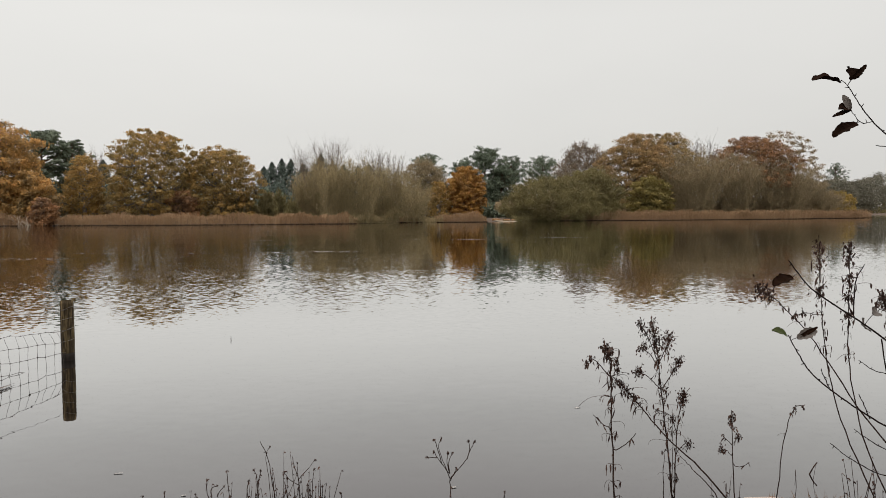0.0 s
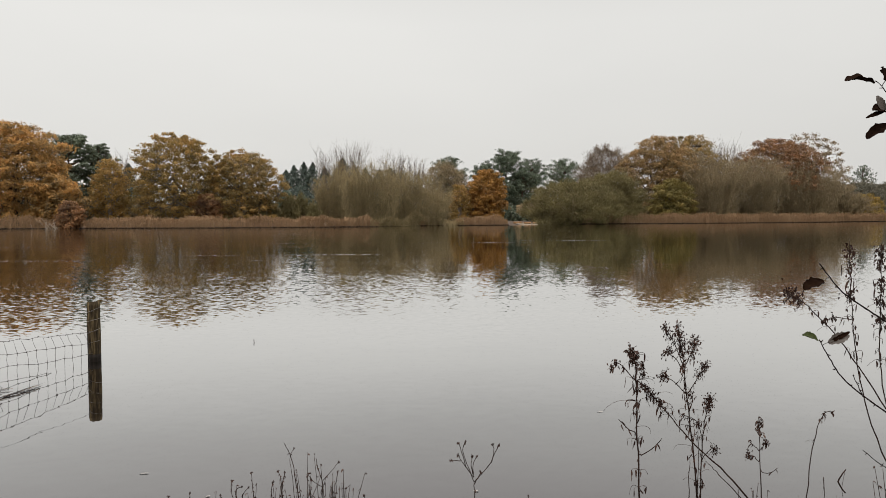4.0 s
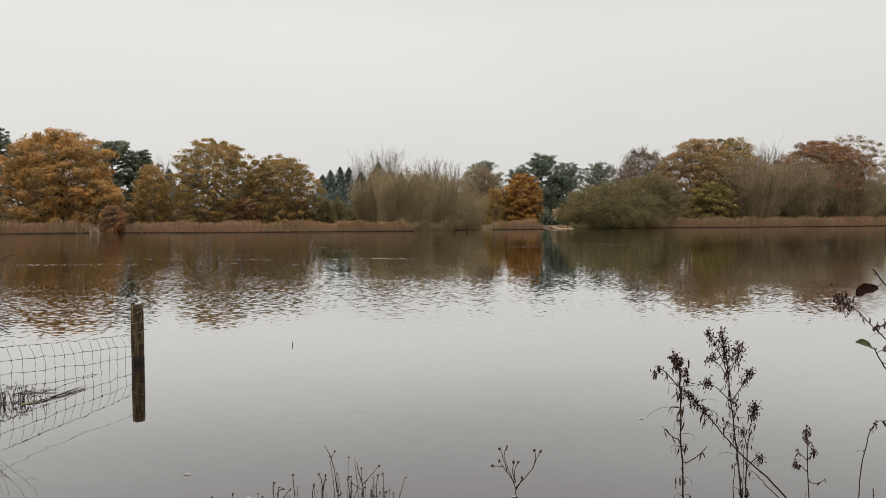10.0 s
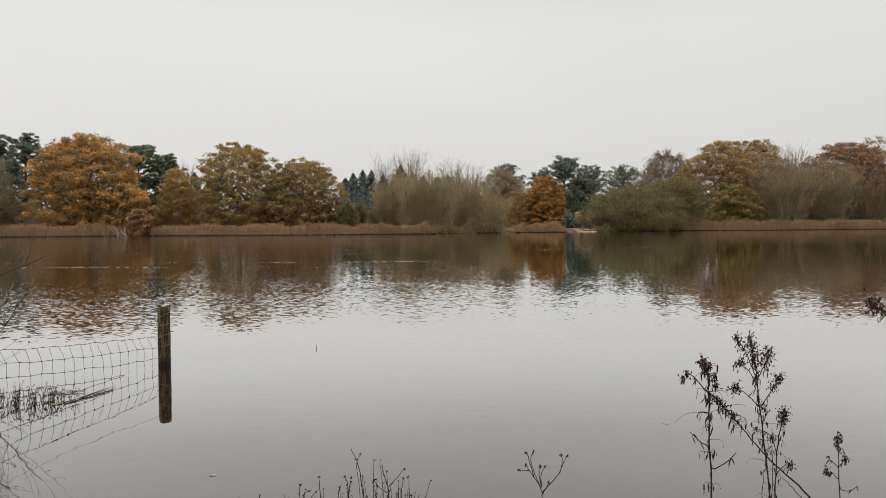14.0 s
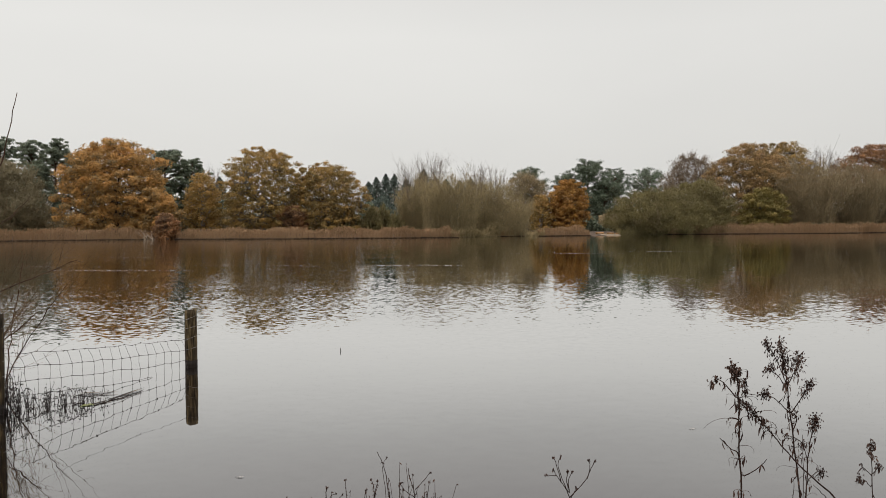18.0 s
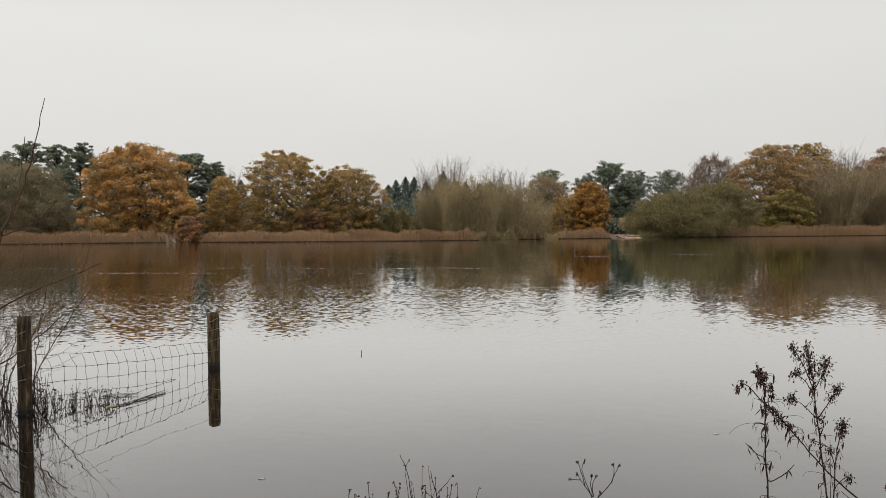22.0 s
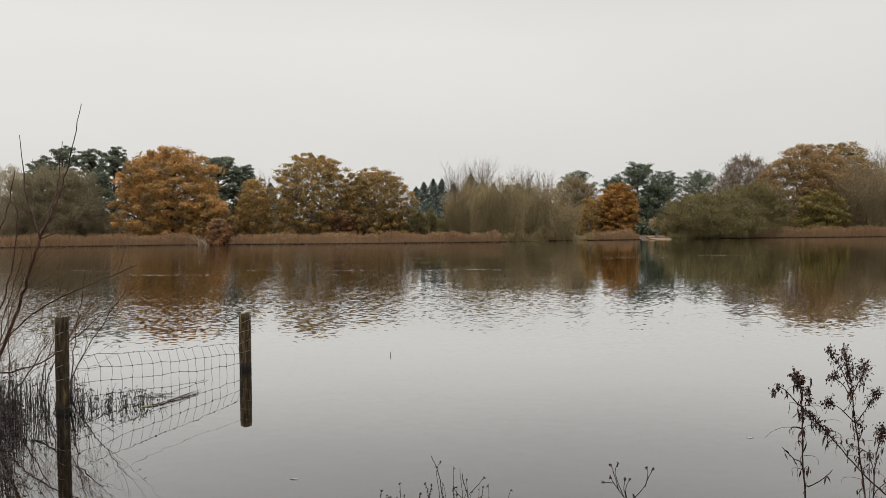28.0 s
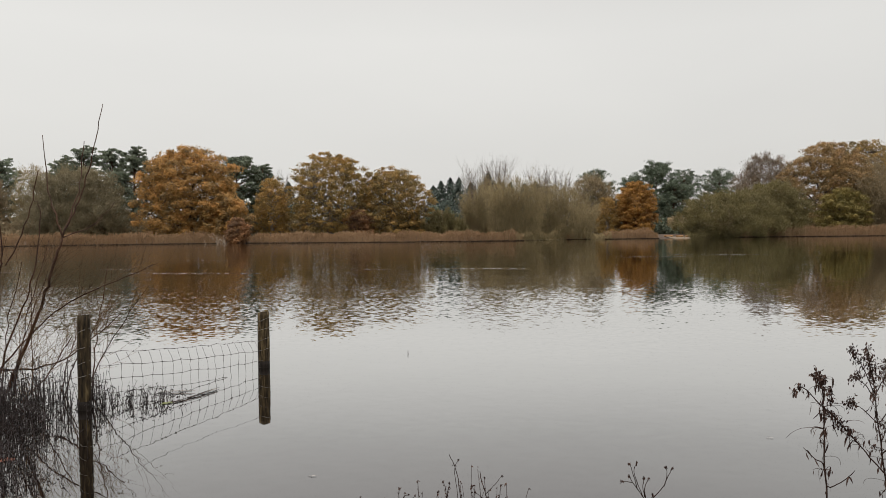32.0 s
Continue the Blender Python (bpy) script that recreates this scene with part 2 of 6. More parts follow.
def water_material():
    m, n, l, b = material("lake_water", 0.012)
    b.inputs["Base Color"].default_value = (0.0045, 0.003, 0.002, 1)
    b.inputs["IOR"].default_value = 1.6
    b.inputs["Coat Weight"].default_value, b.inputs["Coat Roughness"].default_value, b.inputs["Coat IOR"].default_value = 1.0, 0.012, 1.75
    b.inputs["Specular IOR Level"].default_value = 0.5
    tc = n.new("ShaderNodeTexCoord")

    def field(scale, detail, stretch=(1, 1, 1), rough=0.5):
        mp = n.new("ShaderNodeMapping")
        mp.inputs["Scale"].default_value = stretch
        l.new(tc.outputs["Object"], mp.inputs["Vector"])
        q = n.new("ShaderNodeTexNoise")
        q.inputs["Scale"].default_value, q.inputs["Detail"].default_value = scale, detail
        q.inputs["Roughness"].default_value = rough
        l.new(mp.outputs["Vector"], q.inputs["Vector"])
        return q.outputs["Fac"]

    def math_node(op, a, bb, c=None):
        q = n.new("ShaderNodeMath")
        q.operation = op
        for i, v in enumerate((a, bb, c)):
            if v is None:
                continue
            if isinstance(v, (int, float)):
                q.inputs[i].default_value = v
            else:
                l.new(v, q.inputs[i])
        return q.outputs[0]

    def span(v, lo, hi, to_lo=0.0, to_hi=1.0):
        q = n.new("ShaderNodeMapRange")
        q.interpolation_type = "SMOOTHSTEP"
        for i, u in enumerate((lo, hi, to_lo, to_hi)):
            q.inputs[1 + i].default_value = u
        l.new(v, q.inputs[0])
        return q.outputs[0]

    sep = n.new("ShaderNodeSeparateXYZ")
    l.new(tc.outputs["Object"], sep.inputs[0])
    # slopes of the surface: calm under the near bank, a light breeze further out
    def slopes(scale, detail, stretch, rough=0.5):
        mp = n.new("ShaderNodeMapping")
        mp.inputs["Scale"].default_value = stretch
        l.new(tc.outputs["Object"], mp.inputs["Vector"])
        q = n.new("ShaderNodeTexNoise")
        q.inputs["Scale"].default_value, q.inputs["Detail"].default_value = scale, detail
        q.inputs["Roughness"].default_value = rough
        l.new(mp.outputs["Vector"], q.inputs["Vector"])
        v = n.new("ShaderNodeVectorMath")
        v.operation = "SUBTRACT"
        l.new(q.outputs["Color"], v.inputs[0])
        v.inputs[1].default_value = (0.5, 0.5, 0.5)
        return v.outputs[0]

    def times(v, amount):
        q = n.new("ShaderNodeVectorMath")
        q.operation = "SCALE"
        l.new(v, q.inputs[0])
        if isinstance(amount, (int, float)):
            q.inputs["Scale"].default_value = amount
        else:
            l.new(amount, q.inputs["Scale"])
        return q.outputs[0]

    def plus(u, v):
        q = n.new("ShaderNodeVectorMath")
        q.operation = "ADD"
        l.new(u, q.inputs[0])
        if isinstance(v, tuple):
            q.inputs[1].default_value = v
        else:
            l.new(v, q.inputs[1])
        return q.outputs[0]

    drift = math_node("MULTIPLY_ADD", field(0.06, 2.0), 12.0, -6.0)
    out_y = math_node("ADD", sep.outputs["Y"], drift)
    patch = span(field(0.22, 2.0, (0.6, 1.0, 1.0)), 0.32, 0.62, 0.6, 1.1)
    near_gain = math_node("MULTIPLY", span(out_y, 9.0, 15.5, 0.03, 1.0), span(sep.outputs["Y"], 18.0, 28.0, 1.0, 0.55))
    gain = math_node("MULTIPLY", near_gain, span(sep.outputs["Y"], 45.0, 88.0, 1.0, 2.4))
    side_wind = span(sep.outputs["X"], -13.0, 8.0, 2.3, 0.65)
    breeze = math_node("MULTIPLY", math_node("MULTIPLY", math_node("MULTIPLY", gain, side_wind), patch), RIPPLE)
    # ruffled water mirrors less than still water
    l.new(span(math_node("MULTIPLY", near_gain, side_wind), 0.3, 2.4, 1.0, 0.75), b.inputs["Coat Weight"])
    waves = times(slopes(8.6, 1.5, (1.05, 1.25, 1.0)), breeze)
    calm = times(slopes(8.0, 1.0, (0.7, 1.2, 1.0)), span(sep.outputs["Y"], 5.0, 13.0, 0.013, 0.010))
    swell = times(slopes(0.7, 1.0, (0.5, 1.2, 1.0)), 0.012)
    # wind streaks far out, long across and thin along the view
    reach = field(0.35, 3.0, (0.5, 2.2, 1.0))
    wander = math_node("MULTIPLY_ADD", field(0.11, 3.0, (1.0, 0.3, 1.0)), 5.0, -2.5)
    lines = None
    for y0, wide, x0, x1 in ((30.5, 0.5, -60.0, -3.0), (33.5, 0.35, -24.0, 1.0), (46.5, 0.7, -7.0, 10.0), (49.5, 0.6, 8.0, 17.0), (43.0, 0.6, -34.0, -17.0), (67.0, 0.8, -20.0, -9.0), (71.0, 0.7, -26.0, -4.0)):
        off = math_node("ABSOLUTE", math_node("SUBTRACT", math_node("ADD", sep.outputs["Y"], wander), y0), 0.0)
        line = math_node("MULTIPLY", span(off, wide * 0.4, wide, 1.0, 0.0), math_node("MULTIPLY", span(sep.outputs["X"], x0 - 2, x0 + 2), span(sep.outputs["X"], x1 - 2, x1 + 2, 1.0, 0.0)))
        lines = line if lines is None else math_node("MAXIMUM", lines, line)
    streak = math_node("MULTIPLY", lines, span(reach, 0.4, 0.58))
    gusts = times(slopes(7.0, 2.0, (1, 1, 1)), math_node("MULTIPLY", streak, 0.55))
    # fixed tilt of far normals shifts the reflection, standing for ripple faces toward the bank
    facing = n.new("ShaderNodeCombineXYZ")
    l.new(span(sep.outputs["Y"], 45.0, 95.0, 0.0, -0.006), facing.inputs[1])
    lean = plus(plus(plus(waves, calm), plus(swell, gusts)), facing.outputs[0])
    flat = n.new("ShaderNodeVectorMath")
    flat.operation = "MULTIPLY"
    l.new(lean, flat.inputs[0])
    flat.inputs[1].default_value = (1, 1, 0)
    up = n.new("ShaderNodeVectorMath")
    up.operation = "NORMALIZE"
    l.new(plus(flat.outputs[0], (0, 0, 1)), up.inputs[0])
    l.new(up.outputs[0], b.inputs["Normal"])
    l.new(up.outputs[0], b.inputs["Coat Normal"])
    # added mirror gloss at low angles, to brighten water nearer than 26 m
    lw = n.new("ShaderNodeLayerWeight")
    lw.inputs["Blend"].default_value = 0.5
    l.new(up.outputs[0], lw.inputs["Normal"])
    gl = n.new("ShaderNodeBsdfGlossy")
    gl.inputs["Color"].default_value = (1, 0.99, 0.975, 1)
    gl.inputs["Roughness"].default_value = 0.012
    l.new(up.outputs[0], gl.inputs["Normal"])
    ms = n.new("ShaderNodeMixShader")
    l.new(math_node("MULTIPLY", span(lw.outputs["Facing"], 0.72, 0.86, 0.0, 0.26), span(sep.outputs["Y"], 13.0, 26.0, 1.0, 0.0)), ms.inputs[0])
    l.new(b.outputs[0], ms.inputs[1])
    l.new(gl.outputs[0], ms.inputs[2])
    l.new(ms.outputs[0], n["Material Output"].inputs["Surface"])
    return m


WATER = water_material()


# ---- mesh helpers ----
class Soup:
    """Gathers tubes and leaves into one mesh."""

    def __init__(self):
        self.v, self.q, self.g, self.n = [], [], [], 0

    def add(self, verts, faces):
        self.v.append(np.asarray(verts, float))
        for f in faces:
            if len(f) != 4:
                self.g.append([i + self.n for i in f])
        quads = [f for f in faces if len(f) == 4]
        if quads:
            self.q.append(np.asarray(quads, int) + self.n)
        self.n += len(verts)

    def tube(self, pts, radii, sides=5, cap=True):
        pts = np.asarray(pts, float)
        k = len(pts)
        radii = np.broadcast_to(np.asarray(radii, float), (k,))
        d = np.gradient(pts, axis=0)
        d /= np.linalg.norm(d, axis=1, keepdims=True) + 1e-9
        ref = np.array([0.31, 0.95, 0.05]) if abs(d[0][2]) > 0.6 else np.array([0.05, 0.1, 1.0])
        a = np.cross(d, ref)
        a /= np.linalg.norm(a, axis=1, keepdims=True) + 1e-9
        b = np.cross(d, a)
        ang = np.arange(sides) * 2 * np.pi / sides
        ring = pts[:, None] + radii[:, None, None] * (np.cos(ang)[None, :, None] * a[:, None] + np.sin(ang)[None, :, None] * b[:, None])
        j = np.arange(sides)
        base = (np.arange(k - 1) * sides)[:, None] + self.n
        nx = (j + 1) % sides
        self.q.append(np.stack([base + j, base + nx, base + sides + nx, base + sides + j], -1).reshape(-1, 4))
        if cap:
            self.g.append([self.n + i for i in range(sides)][::-1])
            self.g.append([self.n + (k - 1) * sides + i for i in range(sides)])
        self.v.append(ring.reshape(-1, 3))
        self.n += k * sides

    def leaves(self, centres, length, width, rng, up=None, spread=1.0, fold=0.25):
        """Small folded leaf blades at the centres. up: the way they mostly point."""
        c = np.asarray(centres, float)
        k = len(c)
        if not k:
            return
        a = rng.normal(size=(k, 3))
        if up is not None:
            a = a * spread + np.asarray(up, float)
        a /= np.linalg.norm(a, axis=1, keepdims=True)
        b = np.cross(a, rng.normal(size=(k, 3)))
        b /= np.linalg.norm(b, axis=1, keepdims=True) + 1e-9
        nn = np.cross(a, b)
        s = rng.uniform(0.65, 1.3, (k, 1))
        L, W = length * s, width * s
        v = np.stack([c - a * L / 2, c + b * W / 2 + nn * W * fold, c + a * L / 2, c - b * W / 2 + nn * W * fold], 1).reshape(-1, 3)
        self.v.append(v)
        self.q.append(np.arange(4 * k).reshape(-1, 4) + self.n)
        self.n += 4 * k

    def blades(self, centres, normals, length, width, rng, along=None, fold=0.15):
        """Small leaf blades that face the normals; along: the way each one points."""
        c, nn = np.asarray(centres, float), np.asarray(normals, float)
        k = len(c)
        nn = nn / (np.linalg.norm(nn, axis=1, keepdims=True) + 1e-9)
        a = rng.normal(size=(k, 3)) if along is None else np.asarray(along, float)
        b = np.cross(nn, a)
        b /= np.linalg.norm(b, axis=1, keepdims=True) + 1e-9
        a = np.cross(b, nn)
        sc = rng.uniform(0.65, 1.3, (k, 1))
        L, W = length * sc, width * sc
        v = np.stack([c - a * L / 2, c + b * W / 2 + nn * W * fold, c + a * L / 2, c - b * W / 2 + nn * W * fold], 1).reshape(-1, 3)
        self.v.append(v)
        self.q.append(np.arange(4 * k).reshape(-1, 4) + self.n)
        self.n += 4 * k

    def mesh(self, name):
        me = bpy.data.meshes.new(name)
        v = np.concatenate(self.v) if self.v else np.zeros((0, 3))
        q = np.concatenate(self.q) if self.q else np.zeros((0, 4), int)
        loops = np.concatenate([q.ravel(), np.array([i for g in self.g for i in g], int)]).astype(np.int32)
        sizes = np.concatenate([np.full(len(q), 4), np.array([len(g) for g in self.g], int)]).astype(np.int32)
        me.vertices.add(len(v))
        me.vertices.foreach_set("co", v.ravel().astype(np.float32))
        me.loops.add(len(loops))
        me.loops.foreach_set("vertex_index", loops)
        me.polygons.add(len(sizes))
        me.polygons.foreach_set("loop_start", np.concatenate([[0], np.cumsum(sizes)[:-1]]).astype(np.int32))
        me.update(calc_edges=True)
        me.validate()
        return me


def bezier(a, b, c, k=6):
    t = np.linspace(0, 1, k)[:, None]
    return (1 - t) ** 2 * np.asarray(a, float) + 2 * t * (1 - t) * np.asarray(b, float) + t * t * np.asarray(c, float)


def part(name, data, mat, parent=None, label="", smooth=False):
    """Links a Soup, bmesh or mesh as one mesh object, under a thing or a part."""
    if isinstance(data, Soup):
        me = data.mesh(name)
    elif isinstance(data, bmesh.types.BMesh):
        me = bpy.data.meshes.new(name)
        data.to_mesh(me)
        data.free()
    else:
        me = data
    if not me.materials:
        me.materials.append(mat)
    if smooth:
        me.polygons.foreach_set("use_smooth", [True] * len(me.polygons))
    ob = new(name, me)
    ob.parent = parent
    return tagged(ob, label)


def thing(name, x, y, z, label, category, group="", kind=""):
    ob = new(name)
    ob.empty_display_size = 0.3
    ob.location = (x, y, z)
    return tagged(ob, label, category, group, kind)


# ---- ground and lake ----
SHORE_X = (-400, -110, -62, -41, -23, -2, 8, 19, 31, 56, 84, 112, 124, 150, 400)
SHORE_Y = (70, 78, 82, 93, 94, 100, 108, 112, 121, 127, 138, 154, 190, 225, 240)


def shore(x):
    return np.interp(x, SHORE_X, SHORE_Y)


def bank_line(x):
    return 4.3 + 0.37 * np.exp(-((x - 2.52) / 0.36) ** 2) + 0.08 * np.sin(x * 2.3) - 0.02 * x * x / (1 + 0.05 * x * x)


def ground_z(x, y):
    x, y = np.asarray(x, float), np.asarray(y, float)
    far = y - shore(x)
    zf = np.where(far < 0, np.maximum(far * 0.12, -0.9), np.minimum(far * 0.05, 0.45) + np.clip(far - 30, 0, 400) * 0.004)
    nb = bank_line(x) - y
    zn = np.where(nb < 0, np.maximum(nb * 0.3, -0.9), np.minimum(nb * 0.36, 0.42 + 0.01 * np.clip(nb, 0, 20)))
    z = np.maximum(zf, zn)
    return z + 0.015 * np.sin(x * 3.1 + y) * np.sin(y * 2.7)


def build_ground():
    gx = np.sinh(np.linspace(-6.8, 6.8, 140)) * 3.6
    gy = np.concatenate([-np.sinh(np.linspace(6.2, 0.3, 30)) * 6, np.linspace(-1, 7, 46), np.linspace(8, 70, 12), np.linspace(74, 260, 94), np.geomspace(275, 2600, 22)])
    xx, yy = np.meshgrid(gx, gy)
    v = np.stack([xx, yy, ground_z(xx, yy)], -1).reshape(-1, 3)
    w = len(gx)
    f = [(j * w + i, j * w + i + 1, (j + 1) * w + i + 1, (j + 1) * w + i) for j in range(len(gy) - 1) for i in range(w - 1)]
    s = Soup()
    s.add(v, f)
    g = part("ground", s, SOIL, None, "brown earth bank with leaf litter round the lake", True)
    tagged(g, "", "ground", "", "structure")


build_ground()
water_soup = Soup()
water_soup.add([(-700, 2.5, 0), (900, 2.5, 0), (900, 330, 0), (-700, 330, 0)], [(0, 1, 2, 3)])
tagged(part("water", water_soup, WATER), "calm brown lake water with light ripples", "lake", "", "structure")


# ---- trees ----
def envelope(rng, n, w, h, base, depth=0.8, shell=0.5, lobes=0.14, flat=1.0):
    """Points in a lobed, round-topped crown that stays broad low down: w wide, from base to h."""
    u = rng.uniform(0, 1, n) ** 0.85
    az = rng.uniform(0, 2 * np.pi, n)
    ph = rng.uniform(0, 6.28, 6)
    prof = np.where(u > 0.36, np.sqrt(np.clip(1 - ((u - 0.36) / 0.66) ** 2, 0.0, 1)), 0.84 + 0.16 * np.sin(u / 0.36 * 1.57))
    lob = 1 + lobes * (np.sin(2 * az + ph[0]) * 0.5 + np.sin(3 * az + ph[1] + 4 * u) * 0.6 + np.sin(11 * u + ph[2] + 2 * az) * 0.5)
    r = prof * lob * np.sqrt(rng.uniform(shell ** 2, 1.0, n))
    z = base + (h - base) * u
    return np.stack([np.cos(az) * r * w / 2, np.sin(az) * r * w / 2 * depth, np.minimum(z, h)], 1)


def limbs(s, rng, targets, trunk_top, trunk_r, fork, n_main=9, lean=0.0):
    """Trunk and boughs, with a thinner branch to each target."""
    base = np.array([0, 0, -0.3])
    top = np.array([lean, 0, trunk_top])
    tp = bezier(base, (lean * 0.2, 0, trunk_top * 0.5), top, 6)
    s.tube(tp, np.linspace(trunk_r * 1.25, trunk_r * 0.55, 6), 7)
    order = rng.permutation(len(targets))
    mains, pts = order[:n_main], [tp[3:]]
    for i in mains:
        t = targets[i] * np.array([0.85, 0.85, 0.93])
        z0 = rng.uniform(fork, 1.0)
        a = base + (top - base) * z0
        ctrl = a * 0.45 + t * 0.55 + np.array([0, 0, -0.12 * trunk_top])
        path = bezier(a, ctrl, t, 8)
        s.tube(path, np.linspace(trunk_r * 0.5, trunk_r * 0.07, 8), 5, False)
        pts.append(path[2:])
    pts = np.concatenate(pts)
    for i in order[n_main:]:
        t = targets[i]
        dist = np.linalg.norm(pts - t, axis=1) + 0.6 * np.clip(pts[:, 2] - t[2], 0, None)
        a = pts[np.argmin(dist)]
        path = bezier(a, (a + t) / 2 + rng.normal(0, 0.15, 3) + np.array([0, 0, 0.1]), t, 4)
        s.tube(path, np.linspace(trunk_r * 0.13, trunk_r * 0.03, 4), 3, False)


def spaced(pts, k, rng):
    """k of the points, spread as evenly as they allow."""
    chosen = [int(rng.integers(0, len(pts)))]
    dist = np.linalg.norm(pts - pts[chosen[0]], axis=1)
    while len(chosen) < k:
        i = int(np.argmax(dist * rng.uniform(0.75, 1.0, len(pts))))
        chosen.append(i)
        dist = np.minimum(dist, np.linalg.norm(pts - pts[i], axis=1))
    return pts[chosen]


def puffs(c, rng, centres, radii, per, length, width, flat=0.62, rise=0.3):
    """Sprays of leaves: uneven domes, each leaf facing out and up."""
    k = len(centres) * per
    i = np.repeat(np.arange(len(centres)), per)
    d = rng.normal(size=(k, 3))
    d /= np.linalg.norm(d, axis=1, keepdims=True)
    d[:, 2] += rise
    d /= np.linalg.norm(d, axis=1, keepdims=True)
    ph = rng.uniform(0, 6.28, (len(centres), 3))[i]
    az = np.arctan2(d[:, 1], d[:, 0])
    lump = 1 + 0.22 * np.sin(3 * az + ph[:, 0]) + 0.18 * np.sin(5 * az + 4 * d[:, 2] + ph[:, 1]) + 0.12 * np.sin(9 * d[:, 2] + ph[:, 2])
    r = radii[i] * lump * rng.uniform(0.1, 1.12, k) ** 0.4
    pos = centres[i] + d * r[:, None] * np.array([1, 1, flat])
    c.blades(pos, d * np.array([0.9, 0.9, 1.2]) + rng.normal(0, 0.42, (k, 3)), length, width, rng)


def broadleaf(name, x, y, w, h, mat, label, seed, leaves=9000, size=0.26, base=0.8, clump=1.0, targets=110, bark=None, fork=0.35, depth=0.75, lean=0.0, category="tree", shell=0.55, trunk_r=None, more=2.1, core=0.16, withy=False, lobes=0.14):
    """A leafy tree: trunk, limbs, and a crown of separate sprays. withy: sprays of fine upright twigs in place of leaves."""
    rng = np.random.default_rng(seed)
    t = thing(name, x, y, float(ground_z(x, y)) - 0.05, label, category)
    cover = math.sqrt(math.pi * w * (h - base) * 0.7 / targets / math.pi) * 1.12 * clump
    tg = spaced(envelope(rng, targets * 8, w - cover * 1.1, h - cover * 0.5, base + cover * 0.3, depth, shell, lobes), targets, rng)
    s = Soup()
    limbs(s, rng, tg, h * 0.55, trunk_r or 0.022 * h + 0.08, fork, 12, lean)
    part("trunk", s, bark or BARK, t)
    c = Soup()
    leaves = int(leaves * more)
    inner = int(leaves * core)
    radii = cover * rng.uniform(0.62, 1.25, targets)
    if withy:
        k = leaves - inner
        i = rng.integers(0, targets, k)
        pos = tg[i] + rng.normal(size=(k, 3)) * radii[i, None] * np.array([0.5, 0.5, 0.45])
        out = pos * np.array([1.0, 1.0, 0.5]) / (w * 0.5) + np.array([0, 0, 0.75]) + rng.normal(0, 0.3, (k, 3))
        c.blades(pos, rng.normal(size=(k, 3)) + np.array([0, -0.4, 0.6]), size * 3.0, size * 0.34, rng, out, 0.1)
    else:
        puffs(c, rng, tg, radii, (leaves - inner) // targets, size * 1.1, size * 0.88)
    c.leaves(envelope(rng, inner, w * 0.84, h * 0.93, base, depth, 0.0), size * 1.2, size, rng)
    for v in c.v:
        v[:, 2] = np.maximum(v[:, 2], 0.08)
    part("crown", c, mat, t)
    return t


def pine(x, y, w, h, label, seed, leaves=7000, bare=0.35, mat=None, more=1.25, lean=0.0, plates=62, thick=0.26):
    rng = np.random.default_rng(seed)
    t = thing("pine_tree", x, y, float(ground_z(x, y)) - 0.05, label, "pine tree")
    s, c = Soup(), Soup()
    top = np.array([lean, 0, h * 0.96])
    tp = bezier((0, 0, -0.3), (lean * 0.1, 0, h * 0.5), top, 8)
    s.tube(tp, np.linspace(0.016 * h + 0.05, 0.03, 8), 6)
    k = int(leaves * more) // (plates * 3)
    puff, radii = [], []
    for i in range(plates):
        u = min(1.0, (i + rng.uniform(0, 1)) / plates)
        z = h * (bare + (0.95 - bare) * u)
        reach = w * 0.6 * (0.16 + 0.9 * math.sqrt(max(0.0, 1 - u ** 1.7))) * (0.72 + 0.28 * min(1.0, u / 0.2)) * rng.uniform(0.45, 1.1)
        az = rng.uniform(0, 6.283)
        tip = np.array([lean * u + math.cos(az) * reach, math.sin(az) * reach * 0.85, min(z + reach * rng.uniform(-0.05, 0.3), h)])
        a = tp[0] + (tp[-1] - tp[0]) * max(0.05, (z - h * 0.06) / h)
        path = bezier(a, (a + tip) / 2 + np.array([0, 0, -0.3]), tip, 7)
        s.tube(path, np.linspace(0.085, 0.02, 7), 4, False)
        for q, rr in ((3, 0.8), (5, 1.0), (6, 0.8)):
            puff.append(path[q] + rng.normal(0, 0.25, 3) * np.array([1, 1, 0.4]))
            radii.append((0.28 + 0.058 * w) * rr * rng.uniform(0.6, 1.3))
    puffs(c, rng, np.array(puff), np.array(radii), k, 0.42, 0.15, thick * 1.4, 0.2)
    part("trunk", s, PINE_BARK, t)
    part("crown", c, mat or PINE, t)
    return t


